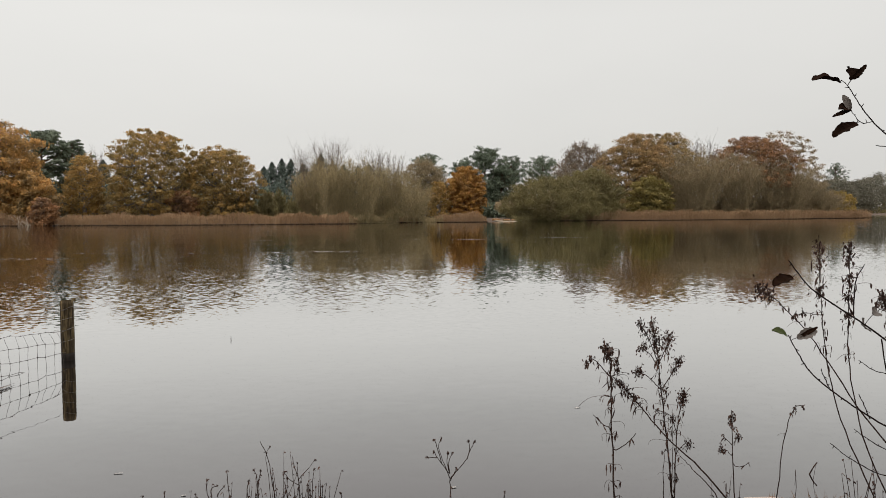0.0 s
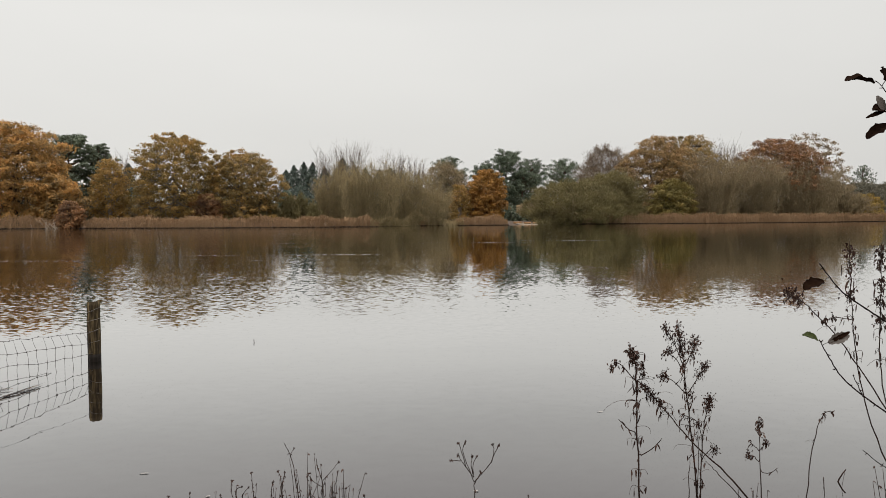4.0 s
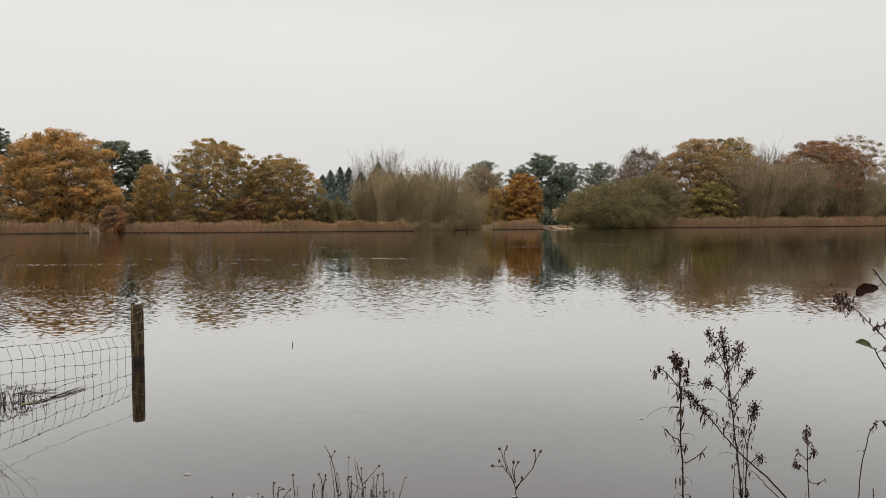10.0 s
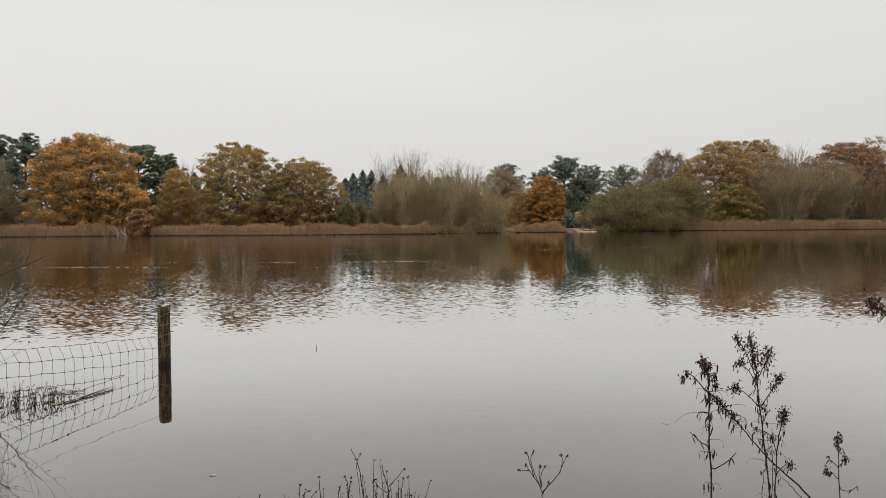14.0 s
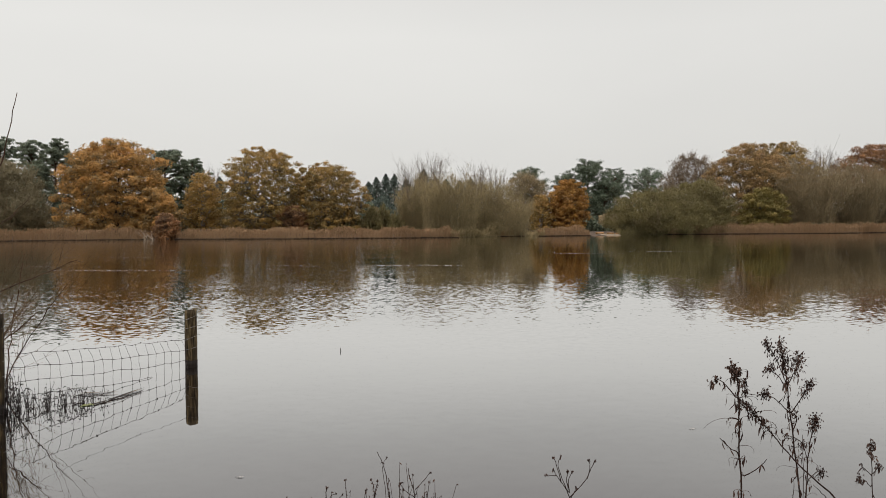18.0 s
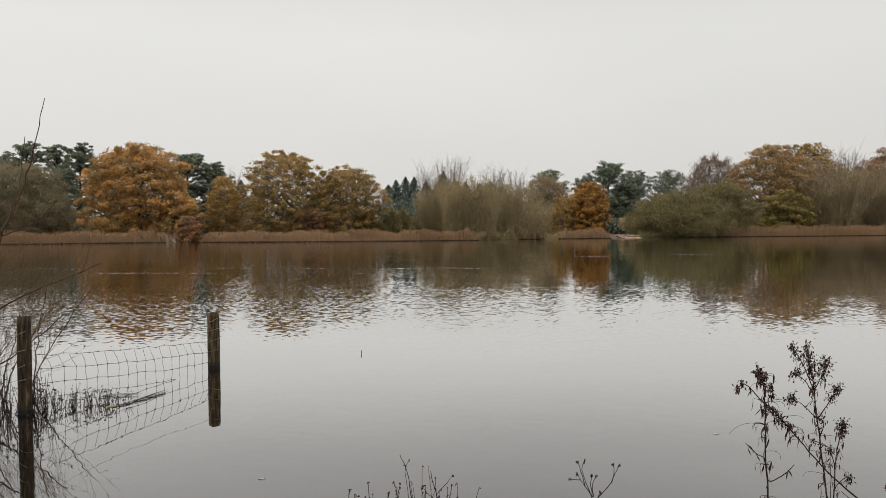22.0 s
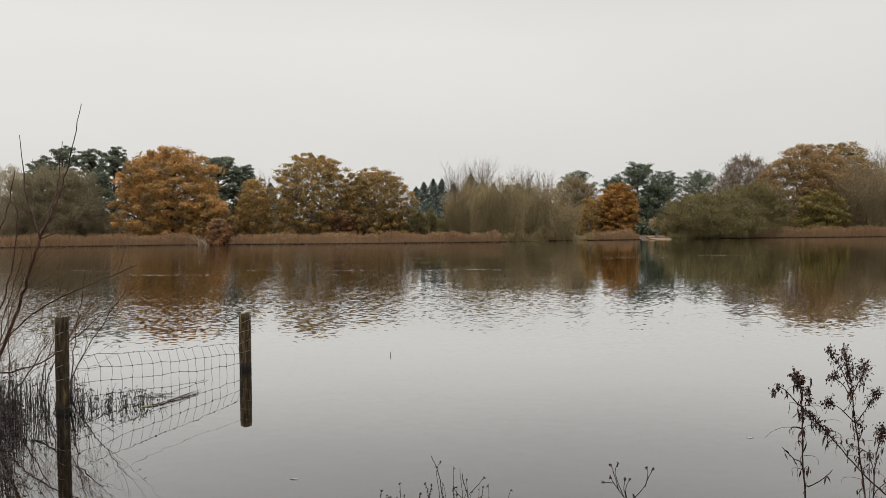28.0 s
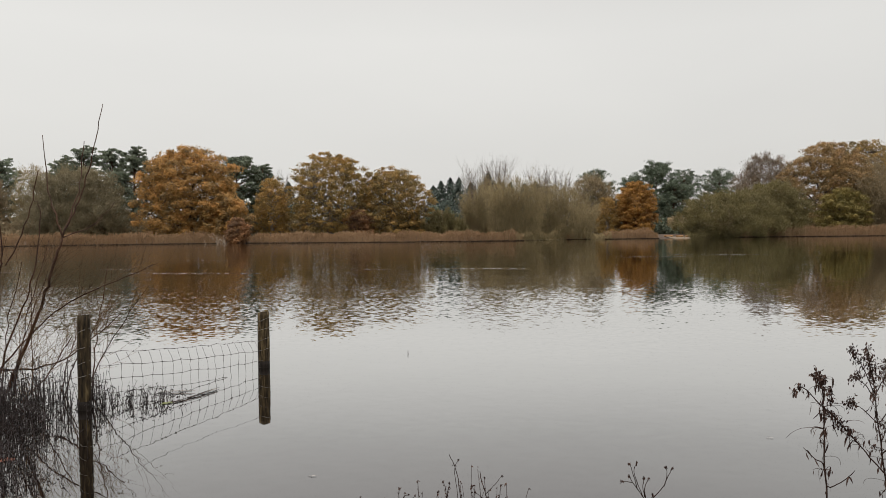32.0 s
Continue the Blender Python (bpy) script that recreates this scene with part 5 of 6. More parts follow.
for k, line in enumerate((
        [(0.704, 3.55, 0.393), (0.699, 3.55, 0.466), (0.698, 3.55, 0.508)], [(-0.681, 3.55, 0.481), (-0.682, 3.55, 0.550), (-0.655, 3.55, 0.592)],
        [(-0.779, 3.55, 0.462), (-0.784, 3.55, 0.531), (-0.786, 3.55, 0.557)], [(-0.191, 3.55, 0.435), (-0.193, 3.55, 0.505), (-0.193, 3.55, 0.575)],
        [(-0.359, 3.55, 0.466), (-0.361, 3.55, 0.559), (-0.358, 3.55, 0.617)])):
    umbel(line, [], "short dead herb with one dark bud", 250 + k, 0.002)


def dense_tuft(x, y, n, h, w, seed, label):
    """A clump of short dark dead stalks set with small leaves."""
    rng = np.random.default_rng(seed)
    z = float(ground_z(x, y)) - 0.03
    t = thing("dead_tuft", x, y, z, label, "dead plant", "dead tufts along the bank")
    s, c = Soup(), Soup()
    for _ in range(n):
        a = np.array([rng.normal(0, w * 0.4), rng.normal(0, w * 0.4), 0])
        hh = h * rng.uniform(0.45, 1.0)
        b = a + np.array([rng.normal(0, 0.12 * hh), rng.normal(0, 0.12 * hh), hh])
        path = bezier(a, (a + b) / 2 + rng.normal(0, 0.012, 3), b, 6)
        s.tube(path, np.linspace(0.0026, 0.001, 6), 4)
        for u in np.linspace(0.35, 1, 9):
            p = path[int(u * 5)] + (0, 0, rng.uniform(-0.01, 0.01))
            curled_leaf(c, p, (rng.normal(), rng.normal(), 0.3), rng.uniform(0.012, 0.026), 0.005, rng)
    part("stalk_clump", s, DRY_STEM, t)
    part("withered_foliage", c, DRY_LEAF, t)


for tx, n, h, w in ((-0.42, 16, 0.50, 0.09), (-0.30, 18, 0.48, 0.09), (-0.52, 12, 0.45, 0.08), (-0.22, 14, 0.46, 0.08), (-0.70, 10, 0.42, 0.08), (-0.58, 8, 0.40, 0.06), (-0.9, 6, 0.36, 0.08)):
    dense_tuft(tx, 3.5, n, h, w, int(261 + tx * 100), "clump of dark dead stalks with tiny leaves")
dense_tuft(2.08, 2.75, 16, 0.5, 0.14, 265, "tangled clump of dead stalks below the alder")
dense_tuft(1.86, 3.6, 7, 0.34, 0.10, 266, "low clump of dead stalks on the bank")
dense_tuft(1.2, 3.5, 5, 0.12, 0.12, 267, "low clump of dead stalks on the bank")


def bank_grass(seed):
    rng = np.random.default_rng(seed)
    s = Soup()
    k = 1500
    x = rng.uniform(-4, 4.5, k)
    y = bank_line(x) - 0.12 - rng.uniform(0, 1, k) ** 0.7 * 1.6
    z = ground_z(x, y)
    h = rng.uniform(0.03, 0.1, k)
    s.leaves(np.stack([x, y, z + h * 0.3], 1), 0.11, 0.006, rng, (0, 0, 1.1), 0.5)
    tagged(part("bank_grass", s, STRAW, None, "thin pale dead grass on the bank"), "", "grass", "", "stuff")


bank_grass(271)


# ---- alder at the water's edge ----
ALDER_DARK = grained("alder_leaf_dead_brown", [(0.2, (0.005, 0.003, 0.002)), (0.8, (0.02, 0.010, 0.006))], (1, 1, 1), 60.0, 0.9, 0.3, 0.001, 0.02)
ALDER_GREEN = grained("alder_leaf_dull_green", [(0.2, (0.012, 0.015, 0.004)), (0.8, (0.045, 0.058, 0.014))], (1, 1, 1), 60.0, 0.5, 0.3, 0.001, 0.1)
ALDER_PALE = grained("alder_leaf_pale_underside", [(0.2, (0.05, 0.042, 0.036)), (0.8, (0.13, 0.115, 0.10))], (1, 1, 1), 60.0, 0.7, 0.3, 0.001)


def blade(at, to, width, up, seed, curl=0.35, cup=0.4):
    """A rounded, toothed leaf from its stalk to its tip, cupped along the midrib."""
    rng = np.random.default_rng(seed)
    a, b = np.asarray(at, float), np.asarray(to, float)
    d = b - a
    ln = np.linalg.norm(d)
    d /= ln
    u = np.asarray(up, float)
    sd = np.cross(d, u)
    sd /= np.linalg.norm(sd) + 1e-9
    nn = np.cross(sd, d)
    n, m = 12, 7
    top, bot = [], []
    for i in range(n):
        t = i / (n - 1)
        w = width * 0.5 * (math.sin(math.pi * min(1, t * 0.93 + 0.04)) ** 0.62)
        for j in range(m):
            q = j / (m - 1) * 2 - 1
            tooth = 1 + (0.13 * math.sin(i * 2.6 + seed) if abs(q) > 0.9 else 0)
            p = a + d * ln * t + sd * w * q * tooth + nn * (cup * w * abs(q) ** 1.5 - curl * ln * (t - 0.5) ** 2 + 0.05 * width * math.sin(i * 1.3 + seed) * q + rng.normal(0, 0.0007))
            top.append(p)
            bot.append(p - nn * 0.0006)
    f = []
    for i in range(n - 1):
        for j in range(m - 1):
            k = i * m + j
            f.append((k, k + 1, k + m + 1, k + m))
            f.append((k + n * m, k + m + n * m, k + m + 1 + n * m, k + 1 + n * m))
    s = Soup()
    s.add(top + bot, f)
    return s


alder = thing("alder_sapling", 1.78, 1.98, float(ground_z(1.78, 1.98)) - 0.03, "young alder with dark bare twigs and a few withered leaves", "sapling")
AO = np.array(alder.location)
s = Soup()
s.tube(smooth_path([(1.78, 1.98, AO[2] - 0.1), (1.76, 2.0, 1.1), (1.72, 1.97, 1.6), (1.55, 1.8, 1.95), (1.34, 1.6, 1.995)], 5) - AO, np.linspace(0.016, 0.005, 21), 7)
part("trunk", s, ALDER_BARK, alder)
rng_a = np.random.default_rng(281)
alder_paths = []


def alder_twig(pts, r0, r1, buds=True, name="branch"):
    q = smooth_path(pts, 6, rng_a, 0.0006)
    s = Soup()
    s.tube(q - AO, np.linspace(r0, r1, len(q)), 6)
    if buds:
        for k in range(3, len(q), 4):
            w = rng_a.normal(0, 1, 3)
            w /= np.linalg.norm(w)
            s.tube([q[k] - AO, q[k] - AO + w * 0.004, q[k] - AO + w * 0.009], [r1 * 1.0, r1 * 1.25, r1 * 0.4], 5)
    alder_paths.append(q)
    return part(name, s, ALDER_BARK, alder)


for pts, r0, r1 in (([(1.693, 2.00, 1.409), (1.582, 2.00, 1.479), (1.455, 2.00, 1.565), (1.347, 2.00, 1.632), (1.277, 2.00, 1.682), (1.214, 2.00, 1.756)], 0.0062, 0.0032),
                    ([(1.659, 1.95, 1.198), (1.494, 1.95, 1.278), (1.374, 1.95, 1.352), (1.269, 1.95, 1.431), (1.219, 1.95, 1.497), (1.189, 1.95, 1.548)], 0.0055, 0.0026),
                    ([(1.705, 2.00, 1.094), (1.537, 2.00, 1.114), (1.432, 2.00, 1.164), (1.359, 2.00, 1.217)], 0.0042, 0.002),
                    ([(1.737, 2.05, 1.353), (1.565, 2.05, 1.406), (1.523, 2.05, 1.419), (1.476, 2.05, 1.449)], 0.0035, 0.002),
                    ([(1.702, 2.00, 1.154), (1.556, 2.00, 1.185), (1.483, 2.00, 1.221), (1.432, 2.00, 1.257)], 0.004, 0.0018)):
    alder_twig([(1.75, 1.99, pts[0][2] - 0.05)] + pts, r0 * 0.55, r1 * 0.5)
for pts, r0, r1 in (([(1.420, 2.00, 1.597), (1.423, 2.00, 1.689), (1.449, 2.00, 1.741)], 0.003, 0.0016),
                    ([(1.509, 2.00, 1.522), (1.535, 2.00, 1.388), (1.552, 2.00, 1.320)], 0.003, 0.0016),
                    ([(1.321, 1.95, 1.386), (1.303, 1.95, 1.422), (1.289, 1.95, 1.447)], 0.0022, 0.0014),
                    ([(1.444, 1.95, 1.301), (1.422, 1.95, 1.346), (1.407, 1.95, 1.374)], 0.0022, 0.0014),
                    ([(1.336, 1.60, 1.993), (1.203, 1.60, 2.074), (1.156, 1.60, 2.115), (1.127, 1.60, 2.153), (1.105, 1.60, 2.182)], 0.0026, 0.0013),
                    ([(1.170, 1.60, 2.102), (1.142, 1.60, 2.098), (1.118, 1.60, 2.121)], 0.0016, 0.0011),
                    ([(1.249, 1.60, 2.042), (1.207, 1.60, 2.044), (1.179, 1.60, 2.047)], 0.0018, 0.0012)):
    alder_twig(pts, r0 * 0.68, r1 * 0.7, True, "twig")


def alder_leaf(at, dx, dz, width, mat, up, seed, dy=0.0, label="", **kw):
    at = np.array(at[0] if isinstance(at, list) else at, float)
    near = np.concatenate(alder_paths)
    p = near[np.argmin(np.linalg.norm(near - at, axis=1))]
    if np.linalg.norm(p - at) > 0.002:
        s = Soup()
        s.tube(bezier(p, (p + at) / 2 + np.array([0, 0, 0.003]), at, 5) - AO, 0.0009, 5)
        part("leaf_stalk", s, ALDER_BARK, alder)
    part("leaf", blade(at - AO, at - AO + np.array([dx, dy, dz]), width, up, seed, **kw), mat, alder, label, True)


alder_leaf([(1.088, 1.60, 2.194)], -0.062, 0.006, 0.045, ALDER_DARK, (0, -0.35, 1), 1, 0.01)
alder_leaf([(1.116, 1.60, 2.197)], 0.004, 0.03, 0.042, ALDER_DARK, (0.2, -1, 0.3), 2, 0.012)
alder_leaf([(1.116, 1.60, 2.197)], 0.036, 0.034, 0.012, ALDER_DARK, (0, -1, 0.2), 3, 0.0)
alder_leaf([(1.114, 1.60, 2.127)], -0.028, 0.004, 0.034, ALDER_DARK, (0, -0.7, 1), 4, 0.0)
alder_leaf([(1.114, 1.60, 2.127)], -0.012, 0.036, 0.016, ALDER_PALE, (-0.5, -1, 0.2), 5, 0.01, "pale curled underside of a leaf")
alder_leaf([(1.114, 1.60, 2.127)], -0.042, -0.014, 0.01, ALDER_DARK, (0, -1, 0.4), 6, 0.0)
alder_leaf([(1.132, 1.60, 2.099)], -0.048, -0.028, 0.032, ALDER_DARK, (0.4, -0.6, 0.8), 7, 0.02)
alder_leaf([(1.231, 2.00, 1.707)], -0.056, -0.022, 0.044, ALDER_DARK, (0.0, -0.5, 1), 8, 0.01)
alder_leaf([(1.451, 2.00, 1.565)], 0.03, -0.012, 0.045, ALDER_PALE, (0, -0.9, 0.6), 9, 0.03, "pale curled underside of a leaf")
alder_leaf([(1.482, 2.00, 1.596)], 0.03, 0.006, 0.034, ALDER_PALE, (0, -0.9, 0.6), 10, 0.02, "pale curled underside of a leaf")
alder_leaf([(1.189, 1.95, 1.548)], -0.046, 0.016, 0.03, ALDER_GREEN, (0, -0.6, 1), 11, 0.0, "dull green withering leaf")
alder_leaf([(1.218, 1.95, 1.540)], 0.058, 0.022, 0.03, ALDER_PALE, (-0.2, -0.9, 0.5), 12, 0.0, "pale curled underside of a leaf")
alder_leaf([(1.218, 1.95, 1.540)], 0.062, 0.03, 0.012, ALDER_DARK, (0, -1, 0.4), 13, 0.0)


# ---- flooded willow and drowned stems beside the fence ----
willow = thing("willow_shrub", -6.1, 7.75, -0.5, "bare brown willow shrub standing in flood water", "willow")
WO = np.array(willow.location)
rng_w = np.random.default_rng(301)
mains = []


def willow_stem(pts, r0, r1, name="stem", sides=6):
    q = smooth_path(pts, 6, rng_w, 0.008)
    q[:, 1] += np.linspace(0, 0.25, len(q)) * rng_w.normal()
    s = Soup()
    s.tube(q - WO, np.linspace(r0, r1, len(q)), sides)
    part(name, s, SALLOW_BARK, willow)
    mains.append(q)
    return q


willow_stem([(-6.257, 7.70, -0.799), (-5.887, 7.70, 0.113), (-5.708, 7.70, 0.435), (-5.458, 7.70, 0.914), (-5.244, 7.70, 1.389), (-5.053, 7.70, 1.828)], 0.024, 0.012)
fork_at = mains[0][-1]
for pts, r0, r1 in (([(-5.053, 7.70, 1.828), (-4.877, 7.70, 2.232), (-4.735, 7.70, 2.696), (-4.624, 7.70, 3.262)], 0.010, 0.0035),
                    ([(-5.053, 7.70, 1.828), (-5.235, 7.70, 2.330), (-5.341, 7.70, 2.944)], 0.009, 0.0035),
                    ([(-5.032, 7.70, 1.859), (-4.981, 7.70, 2.327), (-5.021, 7.70, 2.900)], 0.009, 0.0035),
                    ([(-5.060, 7.70, 1.815), (-4.817, 7.70, 1.951), (-4.627, 7.70, 2.211)], 0.008, 0.003)):
    willow_stem([tuple(fork_at)] + [(x, fork_at[1], z) for x, _, z in pts[1:]], r0, r1, "branch")
willow_stem([(-6.266, 7.80, -0.832), (-6.075, 7.80, 0.282), (-6.034, 7.80, 1.318), (-5.959, 7.80, 1.768), (-6.021, 7.80, 3.110)], 0.017, 0.004)
willow_stem([(-5.994, 7.80, 1.511), (-5.775, 7.80, 1.959), (-5.608, 7.80, 2.594)], 0.009, 0.004, "branch")
willow_stem([(-6.214, 7.60, 0.383), (-5.739, 7.60, 0.345), (-5.334, 7.60, 0.427), (-5.009, 7.60, 0.650), (-4.660, 7.60, 0.963)], 0.014, 0.004)
willow_stem([(-6.090, 7.50, -0.476), (-5.608, 7.50, 0.005), (-5.201, 7.50, 0.354), (-4.864, 7.50, 0.790)], 0.013, 0.004)
willow_stem([(-6.403, 7.90, -0.404), (-6.021, 7.90, 0.657), (-5.725, 7.90, 1.310), (-5.602, 7.90, 2.086), (-5.687, 7.90, 2.281)], 0.013, 0.003)
willow_stem([(-6.464, 7.90, -0.008), (-5.881, 7.90, 0.658), (-5.454, 7.90, 1.052), (-4.899, 7.90, 1.311), (-4.455, 7.90, 1.503)], 0.012, 0.003)
for k in range(9):
    bx, by = -6.35 + 0.15 * k + rng_w.normal(0, 0.05), 7.75 + rng_w.normal(0, 0.3)
    hh = rng_w.uniform(1.1, 2.2) * (1.0 - 0.04 * k)
    lean = rng_w.uniform(0.05, 0.5)
    willow_stem([(bx - 0.1, by, -0.6), (bx, by, 0.1), (bx + lean * 0.35, by, hh * 0.5), (bx + lean, by, hh)], 0.0095, 0.0028)
for k in range(320):
    q = mains[(0, 0, 5, 7, 7, 8, 9, 10, 11, 12, 13, 15, 16, 17, 18)[rng_w.integers(0, 15)]]
    if k > 305:
        q = mains[(7, 8, 8, 10)[k % 4]]
    i = int(rng_w.uniform(0.25 if k <= 300 else 0.5, 0.95) * (len(q) - 1))
    a = q[i]
    ln = rng_w.uniform(0.3, 1.25) * (1.0 if a[2] < 0.8 else 0.6)
    d = np.array([rng_w.uniform(-0.3, 0.75), rng_w.normal(0, 0.35), rng_w.uniform(0.25, 1.0)])
    d /= np.linalg.norm(d)
    if a[2] < 0.05 or a[2] > 1.75:
        continue
    b = a + d * ln
    mid = (a + b) / 2 + np.array([rng_w.normal(0, 0.05), 0, -0.08 * ln + rng_w.normal(0, 0.03)])
    path = bezier(a, mid, b, 7)
    s = Soup()
    s.tube(path - WO, np.linspace(0.0023, 0.0009, 7), 4)
    for _ in range(3):
        j = rng_w.integers(2, 6)
        e = path[j] + (d * 0.8 + rng_w.normal(0, 0.4, 3)) * ln * 0.25
        s.tube(np.array([path[j], (path[j] + e) / 2 + rng_w.normal(0, 0.01, 3), e]) - WO, [0.0016, 0.0012, 0.0008], 3)
    part("twig", s, SALLOW_TWIG, willow)


def drowned(x, y, n, wx, wy, h, seed, label):
    """Dead wet stems standing thick in the water."""
    rng = np.random.default_rng(seed)
    t = thing("drowned_plant", x, y, -0.35, label, "dead plant", "drowned plants by the fence")
    s, c = Soup(), Soup()
    for _ in range(int(n * 1.35)):
        a = np.array([rng.normal(0, wx * 0.45), rng.normal(0, wy * 0.45), 0])
        hh = 0.35 + h * rng.uniform(0.25, 1.0)
        b = a + np.array([rng.normal(0, 0.07), rng.normal(0, 0.06), hh])
        path = bezier(a, (a + b) / 2 + rng.normal(0, 0.03, 3), b, 7)
        s.tube(path, np.linspace(0.0055, 0.0022, 7), 4)
        for _ in range(9):
            j = rng.integers(3, 7)
            curled_leaf(c, path[j] + rng.normal(0, 0.012, 3), (rng.normal(), rng.normal(), 0.1), rng.uniform(0.02, 0.055), 0.006, rng, 0.7)
    part("stalk_clump", s, WET_STEM, t)
    part("withered_foliage", c, WET_STEM, t)


for k, (x, y, n, wx, wy, h) in enumerate(((-5.75, 7.6, 55, 0.55, 0.5, 0.55), (-5.3, 7.4, 55, 0.5, 0.5, 0.5), (-5.05, 7.05, 48, 0.45, 0.5, 0.42), (-5.15, 6.6, 42, 0.45, 0.5, 0.4), (-4.75, 6.4, 30, 0.35, 0.4, 0.32), (-4.72, 7.5, 36, 0.22, 0.25, 0.36), (-5.6, 6.9, 48, 0.5, 0.4, 0.5), (-4.75, 5.8, 40, 0.4, 0.4, 0.36), (-4.3, 5.5, 40, 0.35, 0.35, 0.27), (-3.95, 5.1, 36, 0.3, 0.25, 0.16), (-4.25, 5.15, 36, 0.3, 0.25, 0.18))):
    drowned(x, y, n, wx, wy, h, 310 + k, "dense black dead stems standing in the water")
for k, (x, y, n, wx, wy, h) in enumerate(((-4.5, 7.6, 20, 0.2, 0.2, 0.2), (-4.3, 7.7, 20, 0.22, 0.2, 0.19), (-4.1, 7.8, 16, 0.2, 0.16, 0.18))):
    drowned(x, y, n, wx, wy, h, 330 + k, "thin black dead stems at the foot of the netting")


# ---- what floats ----
raft = thing("reed_raft", -3.98, 7.64, 0.004, "matted dead reed stalks floating against the netting", "debris")
rng_d = np.random.default_rng(351)
for k in range(11):
    a = np.array([rng_d.normal(0, 0.02), rng_d.uniform(-0.02, 0.35), 0.006]) if k < 8 else np.array([-0.39, 0.44 + 0.06 * (k - 8), 0.006])
    b = np.array([0.23 + rng_d.normal(0, 0.02), rng_d.uniform(0.55, 0.85), rng_d.uniform(0.0, 0.03)]) if k < 8 else np.array([rng_d.uniform(-0.05, 0.08), 0.54 + 0.03 * (k - 8), 0.012])
    a[0] += 0.28 * a[1] if k < 8 else 0
    s = Soup()
    s.tube(bezier(a, (a + b) / 2 + rng_d.normal(0, 0.012, 3), b, 6), np.linspace(0.0036, 0.0018, 6), 5)
    part("reed_stalk", s, STRAW if k % 5 == 0 else WET_STEM, raft)
for x, y, dx, dy, w, mat, label in ((-4.08, 7.62, 0.10, 0.10, 0.08, "g", "yellow-green leaf afloat by the netting"), (-4.5, 5.62, 0.16, 0.03, 0.10, "r", "rust-brown leaf afloat among dead stems"), (-1.78, 5.48, 0.06, 0.01, 0.013, "p", "pale scrap of leaf afloat"), (2.02, 6.85, 0.06, 0.0, 0.013, "p", "pale scrap of leaf afloat"), (0.6, 4.95, 0.035, 0.0, 0.018, "p", "pale scrap of leaf afloat"), (-1.2, 5.0, 0.03, 0.01, 0.015, "p", "pale scrap of leaf afloat")):
    colour = {"g": (0.15, 0.17, 0.045), "r": (0.20, 0.065, 0.03), "p": (0.42, 0.40, 0.37)}[mat]
    name = {"g": "yellow_green", "r": "rust", "p": "pale"}[mat]
    fm = bpy.data.materials.get("floating_leaf_" + name) or grained("floating_leaf_" + name, [(0.2, tuple(c * 0.6 for c in colour)), (0.8, colour)], (1, 1, 1), 40.0, 0.5, 0.2, 0.001)
    lf = part("floating_leaf", blade((0, 0, 0), (dx, dy, 0.004), w, (0, 0, 1), int(abs(x) * 100), 0.05, 0.06), fm, None, label, True)
    lf.location = (x, y, 0.003)
    tagged(lf, "", "leaf")
s = Soup()
s.tube([(0, 0, -0.5), (0.003, 0, 0.0), (0.0, 0, 0.03), (0.003, 0, 0.055)], [0.006, 0.006, 0.005, 0.003], 6)
stick = part("stick", s, DRY_STEM, None, "thin stick standing upright out of the water")
stick.location = (-1.895, 11.0, 0)
tagged(stick, "", "stick")
for bx, by, tx, tz, r in ((3.161, 4.922, 0.085, 0.085, 0.0072), (2.957, 4.704, -0.012, 0.12, 0.0028), (3.05, 4.86, -0.01, 0.05, 0.002), (3.13, 4.80, 0.03, 0.12, 0.002)):
    s = Soup()
    s.tube(bezier((-tx * 0.8, 0, -0.3), (0, 0, 0.0), (tx, 0, tz), 8), np.linspace(r, r * 0.6, 8), 6)
    stick = part("stick", s, DRY_STEM, None, "dark broken stem leaning out of the shallows")
    stick.location = (bx, by, 0)
    tagged(stick, "", "stick", "sticks in the shallows")
s = Soup()
gx, gy = np.meshgrid(np.linspace(0.4, 3.8, 20), np.linspace(0.6, 4, 10))
s.add(np.stack([gx + 20.5, gy + 112.2, ground_z(gx + 20.5, gy + 112.2) + 0.12 + 0.04 * np.sin(gx * 2)], -1).reshape(-1, 3), [(j * 20 + i, j * 20 + i + 1, j * 20 + i + 21, j * 20 + i + 20) for j in range(9) for i in range(19)])
tagged(part("beach", s, SAND, None, "small pale sandy landing between reeds and willow"), "", "beach", "", "structure")

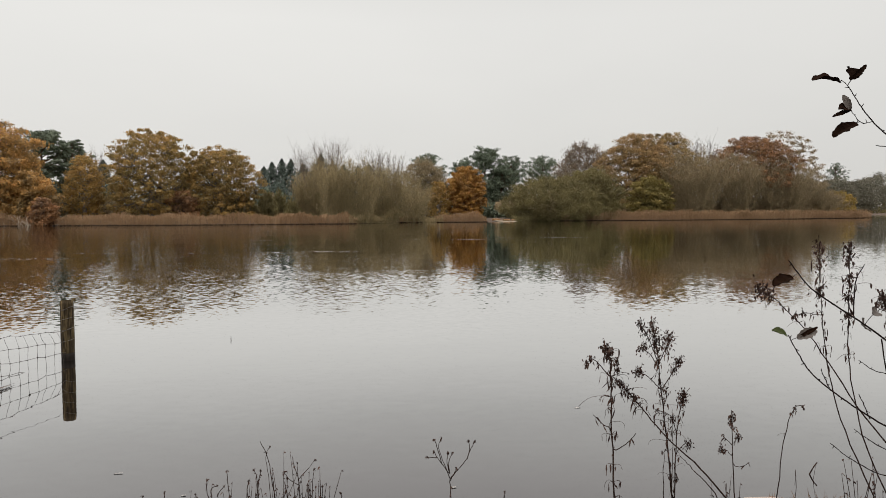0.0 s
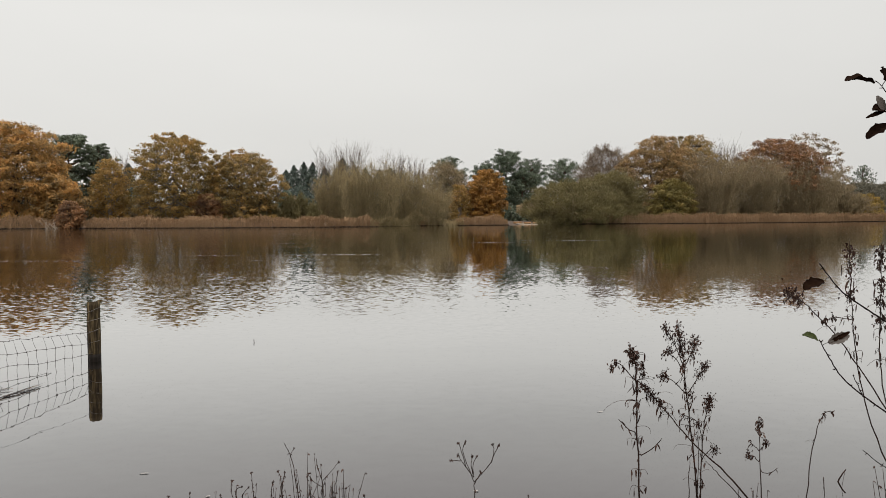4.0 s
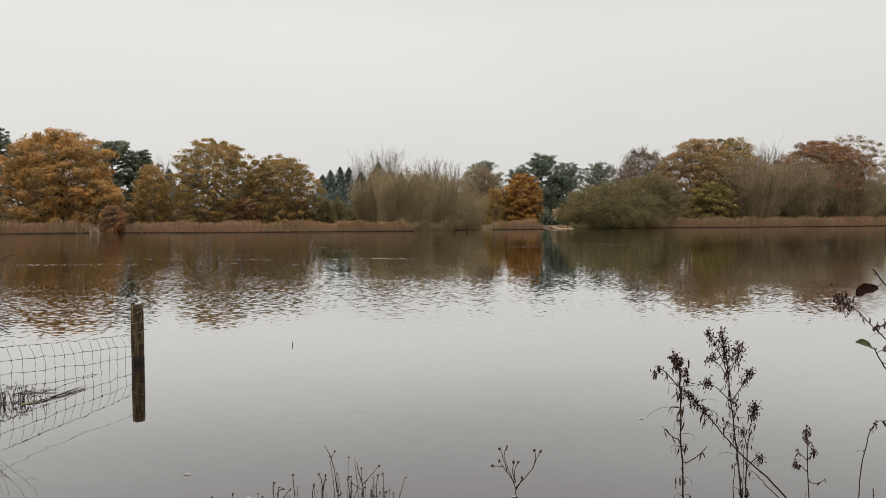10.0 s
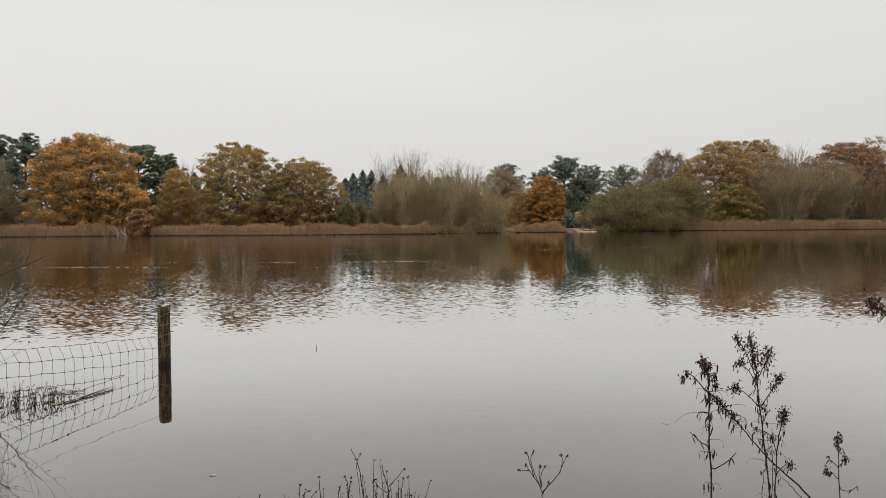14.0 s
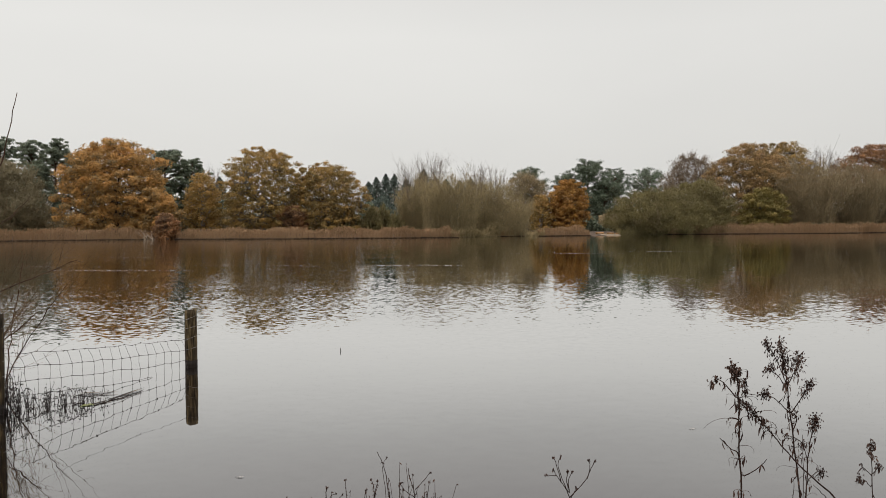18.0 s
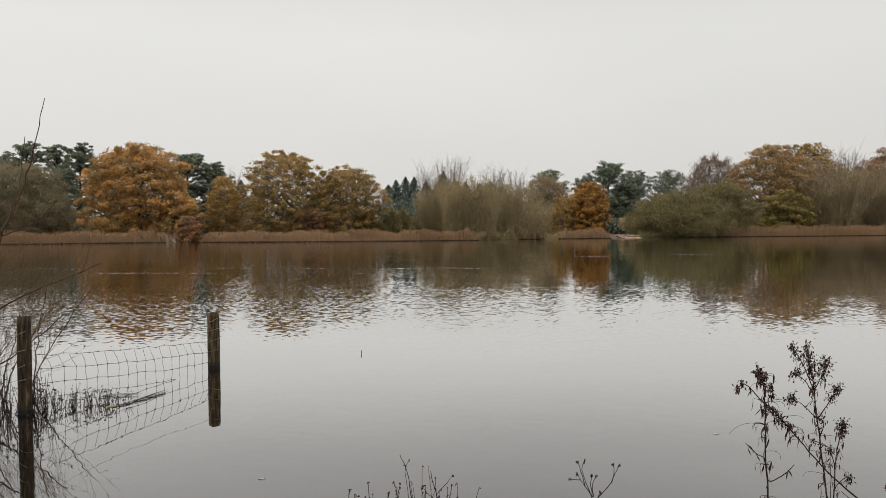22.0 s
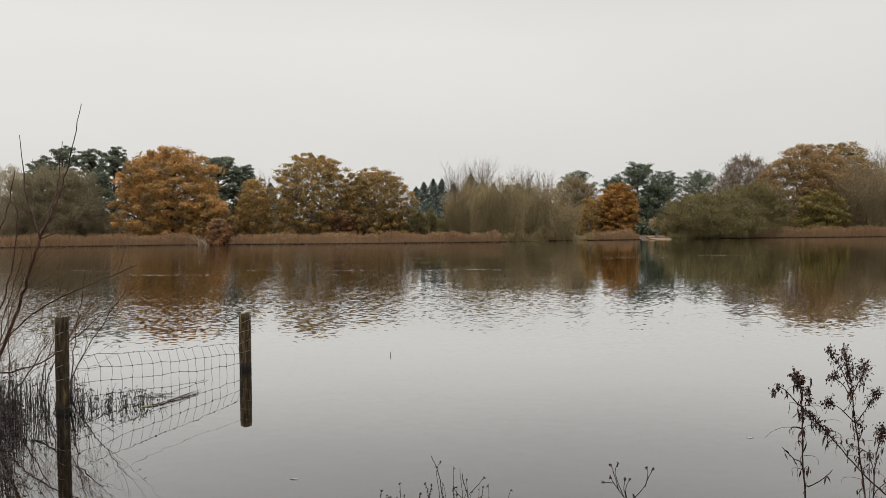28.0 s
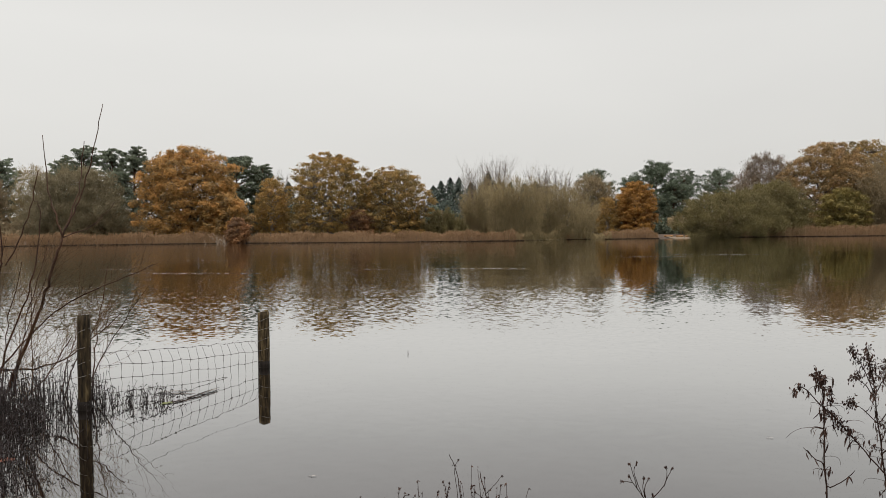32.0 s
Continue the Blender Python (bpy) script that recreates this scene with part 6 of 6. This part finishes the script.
# a bare pinkish sandy patch where the bank meets the water
s = Soup()
gu, ga = np.meshgrid(np.linspace(0.02, 1, 8), np.linspace(0, 2 * np.pi, 25)[:-1])
rim = 1 + 0.12 * np.sin(3 * ga) + 0.08 * np.sin(5 * ga + 1)
mx, my = 2.52 + np.cos(ga) * gu * 0.33 * rim, 4.38 + np.sin(ga) * gu * 0.28 * rim
s.add(np.stack([mx, my, ground_z(mx, my) + 0.012 * (1 - gu) + 0.005], -1).reshape(-1, 3), [(i * 8 + j, i * 8 + j + 1, (i + 1) % 24 * 8 + j + 1, (i + 1) % 24 * 8 + j) for i in range(24) for j in range(7)])
PINK_SAND = grained("pinkish_wet_sand", [(0.2, (0.26, 0.19, 0.155)), (0.8, (0.52, 0.40, 0.33))], (1, 1, 1), 30.0, 0.7, 0.4, 0.006)
tagged(part("sand_patch", s, PINK_SAND, None, "small pinkish sandy patch at the water's edge", True), "", "sand", "", "structure")

# broken pale reed stalks leaning beside the low oak bush
BLEACHED = grained("bleached_reed_straw", [(0.2, (0.30, 0.24, 0.17)), (0.8, (0.52, 0.44, 0.34))], (1, 1, 0.3), 6.0, 0.8, 0.2, 0.004)
rng_b = np.random.default_rng(401)
broken = thing("broken_reeds", -39.8, 91.4, -0.1, "bleached broken reed stalks fallen at the water's edge", "reeds")
for k in range(16):
    a = np.array([rng_b.uniform(-1.1, 1.6), rng_b.uniform(-0.6, 0.8), 0.0])
    b = a + np.array([rng_b.uniform(-1.1, 0.5), rng_b.normal(0, 0.3), rng_b.uniform(0.5, 1.5)])
    s = Soup()
    s.tube(bezier(a, (a + b) / 2 + rng_b.normal(0, 0.1, 3), b, 5), np.linspace(0.035, 0.016, 5), 4)
    part("stalk", s, BLEACHED, broken)
# cut logs lying on the landing
LOG_WOOD = grained("orange_brown_log", [(0.2, (0.20, 0.11, 0.05)), (0.8, (0.42, 0.25, 0.12))], (1, 1, 1), 4.0, 0.8, 0.3, 0.02)
for lx, ly, ln, lr, turn in ((21.2, 115.6, 1.3, 0.16, 0.2), (22.9, 116.0, 1.1, 0.14, -0.3), (24.4, 116.4, 1.2, 0.15, 0.1)):
    s = Soup()
    u = np.array([math.cos(turn), math.sin(turn), 0]) * ln / 2
    s.tube([-u, -u * 0.5, u * 0.5, u], [lr, lr * 0.95, lr * 0.9, lr * 0.86], 9)
    log = part("log", s, LOG_WOOD, None, "orange-brown cut log lying on the sandy landing")
    log.location = (lx, ly, float(ground_z(lx, ly)) + 0.12 + lr * 0.7)
    tagged(log, "", "log", "logs on the landing")
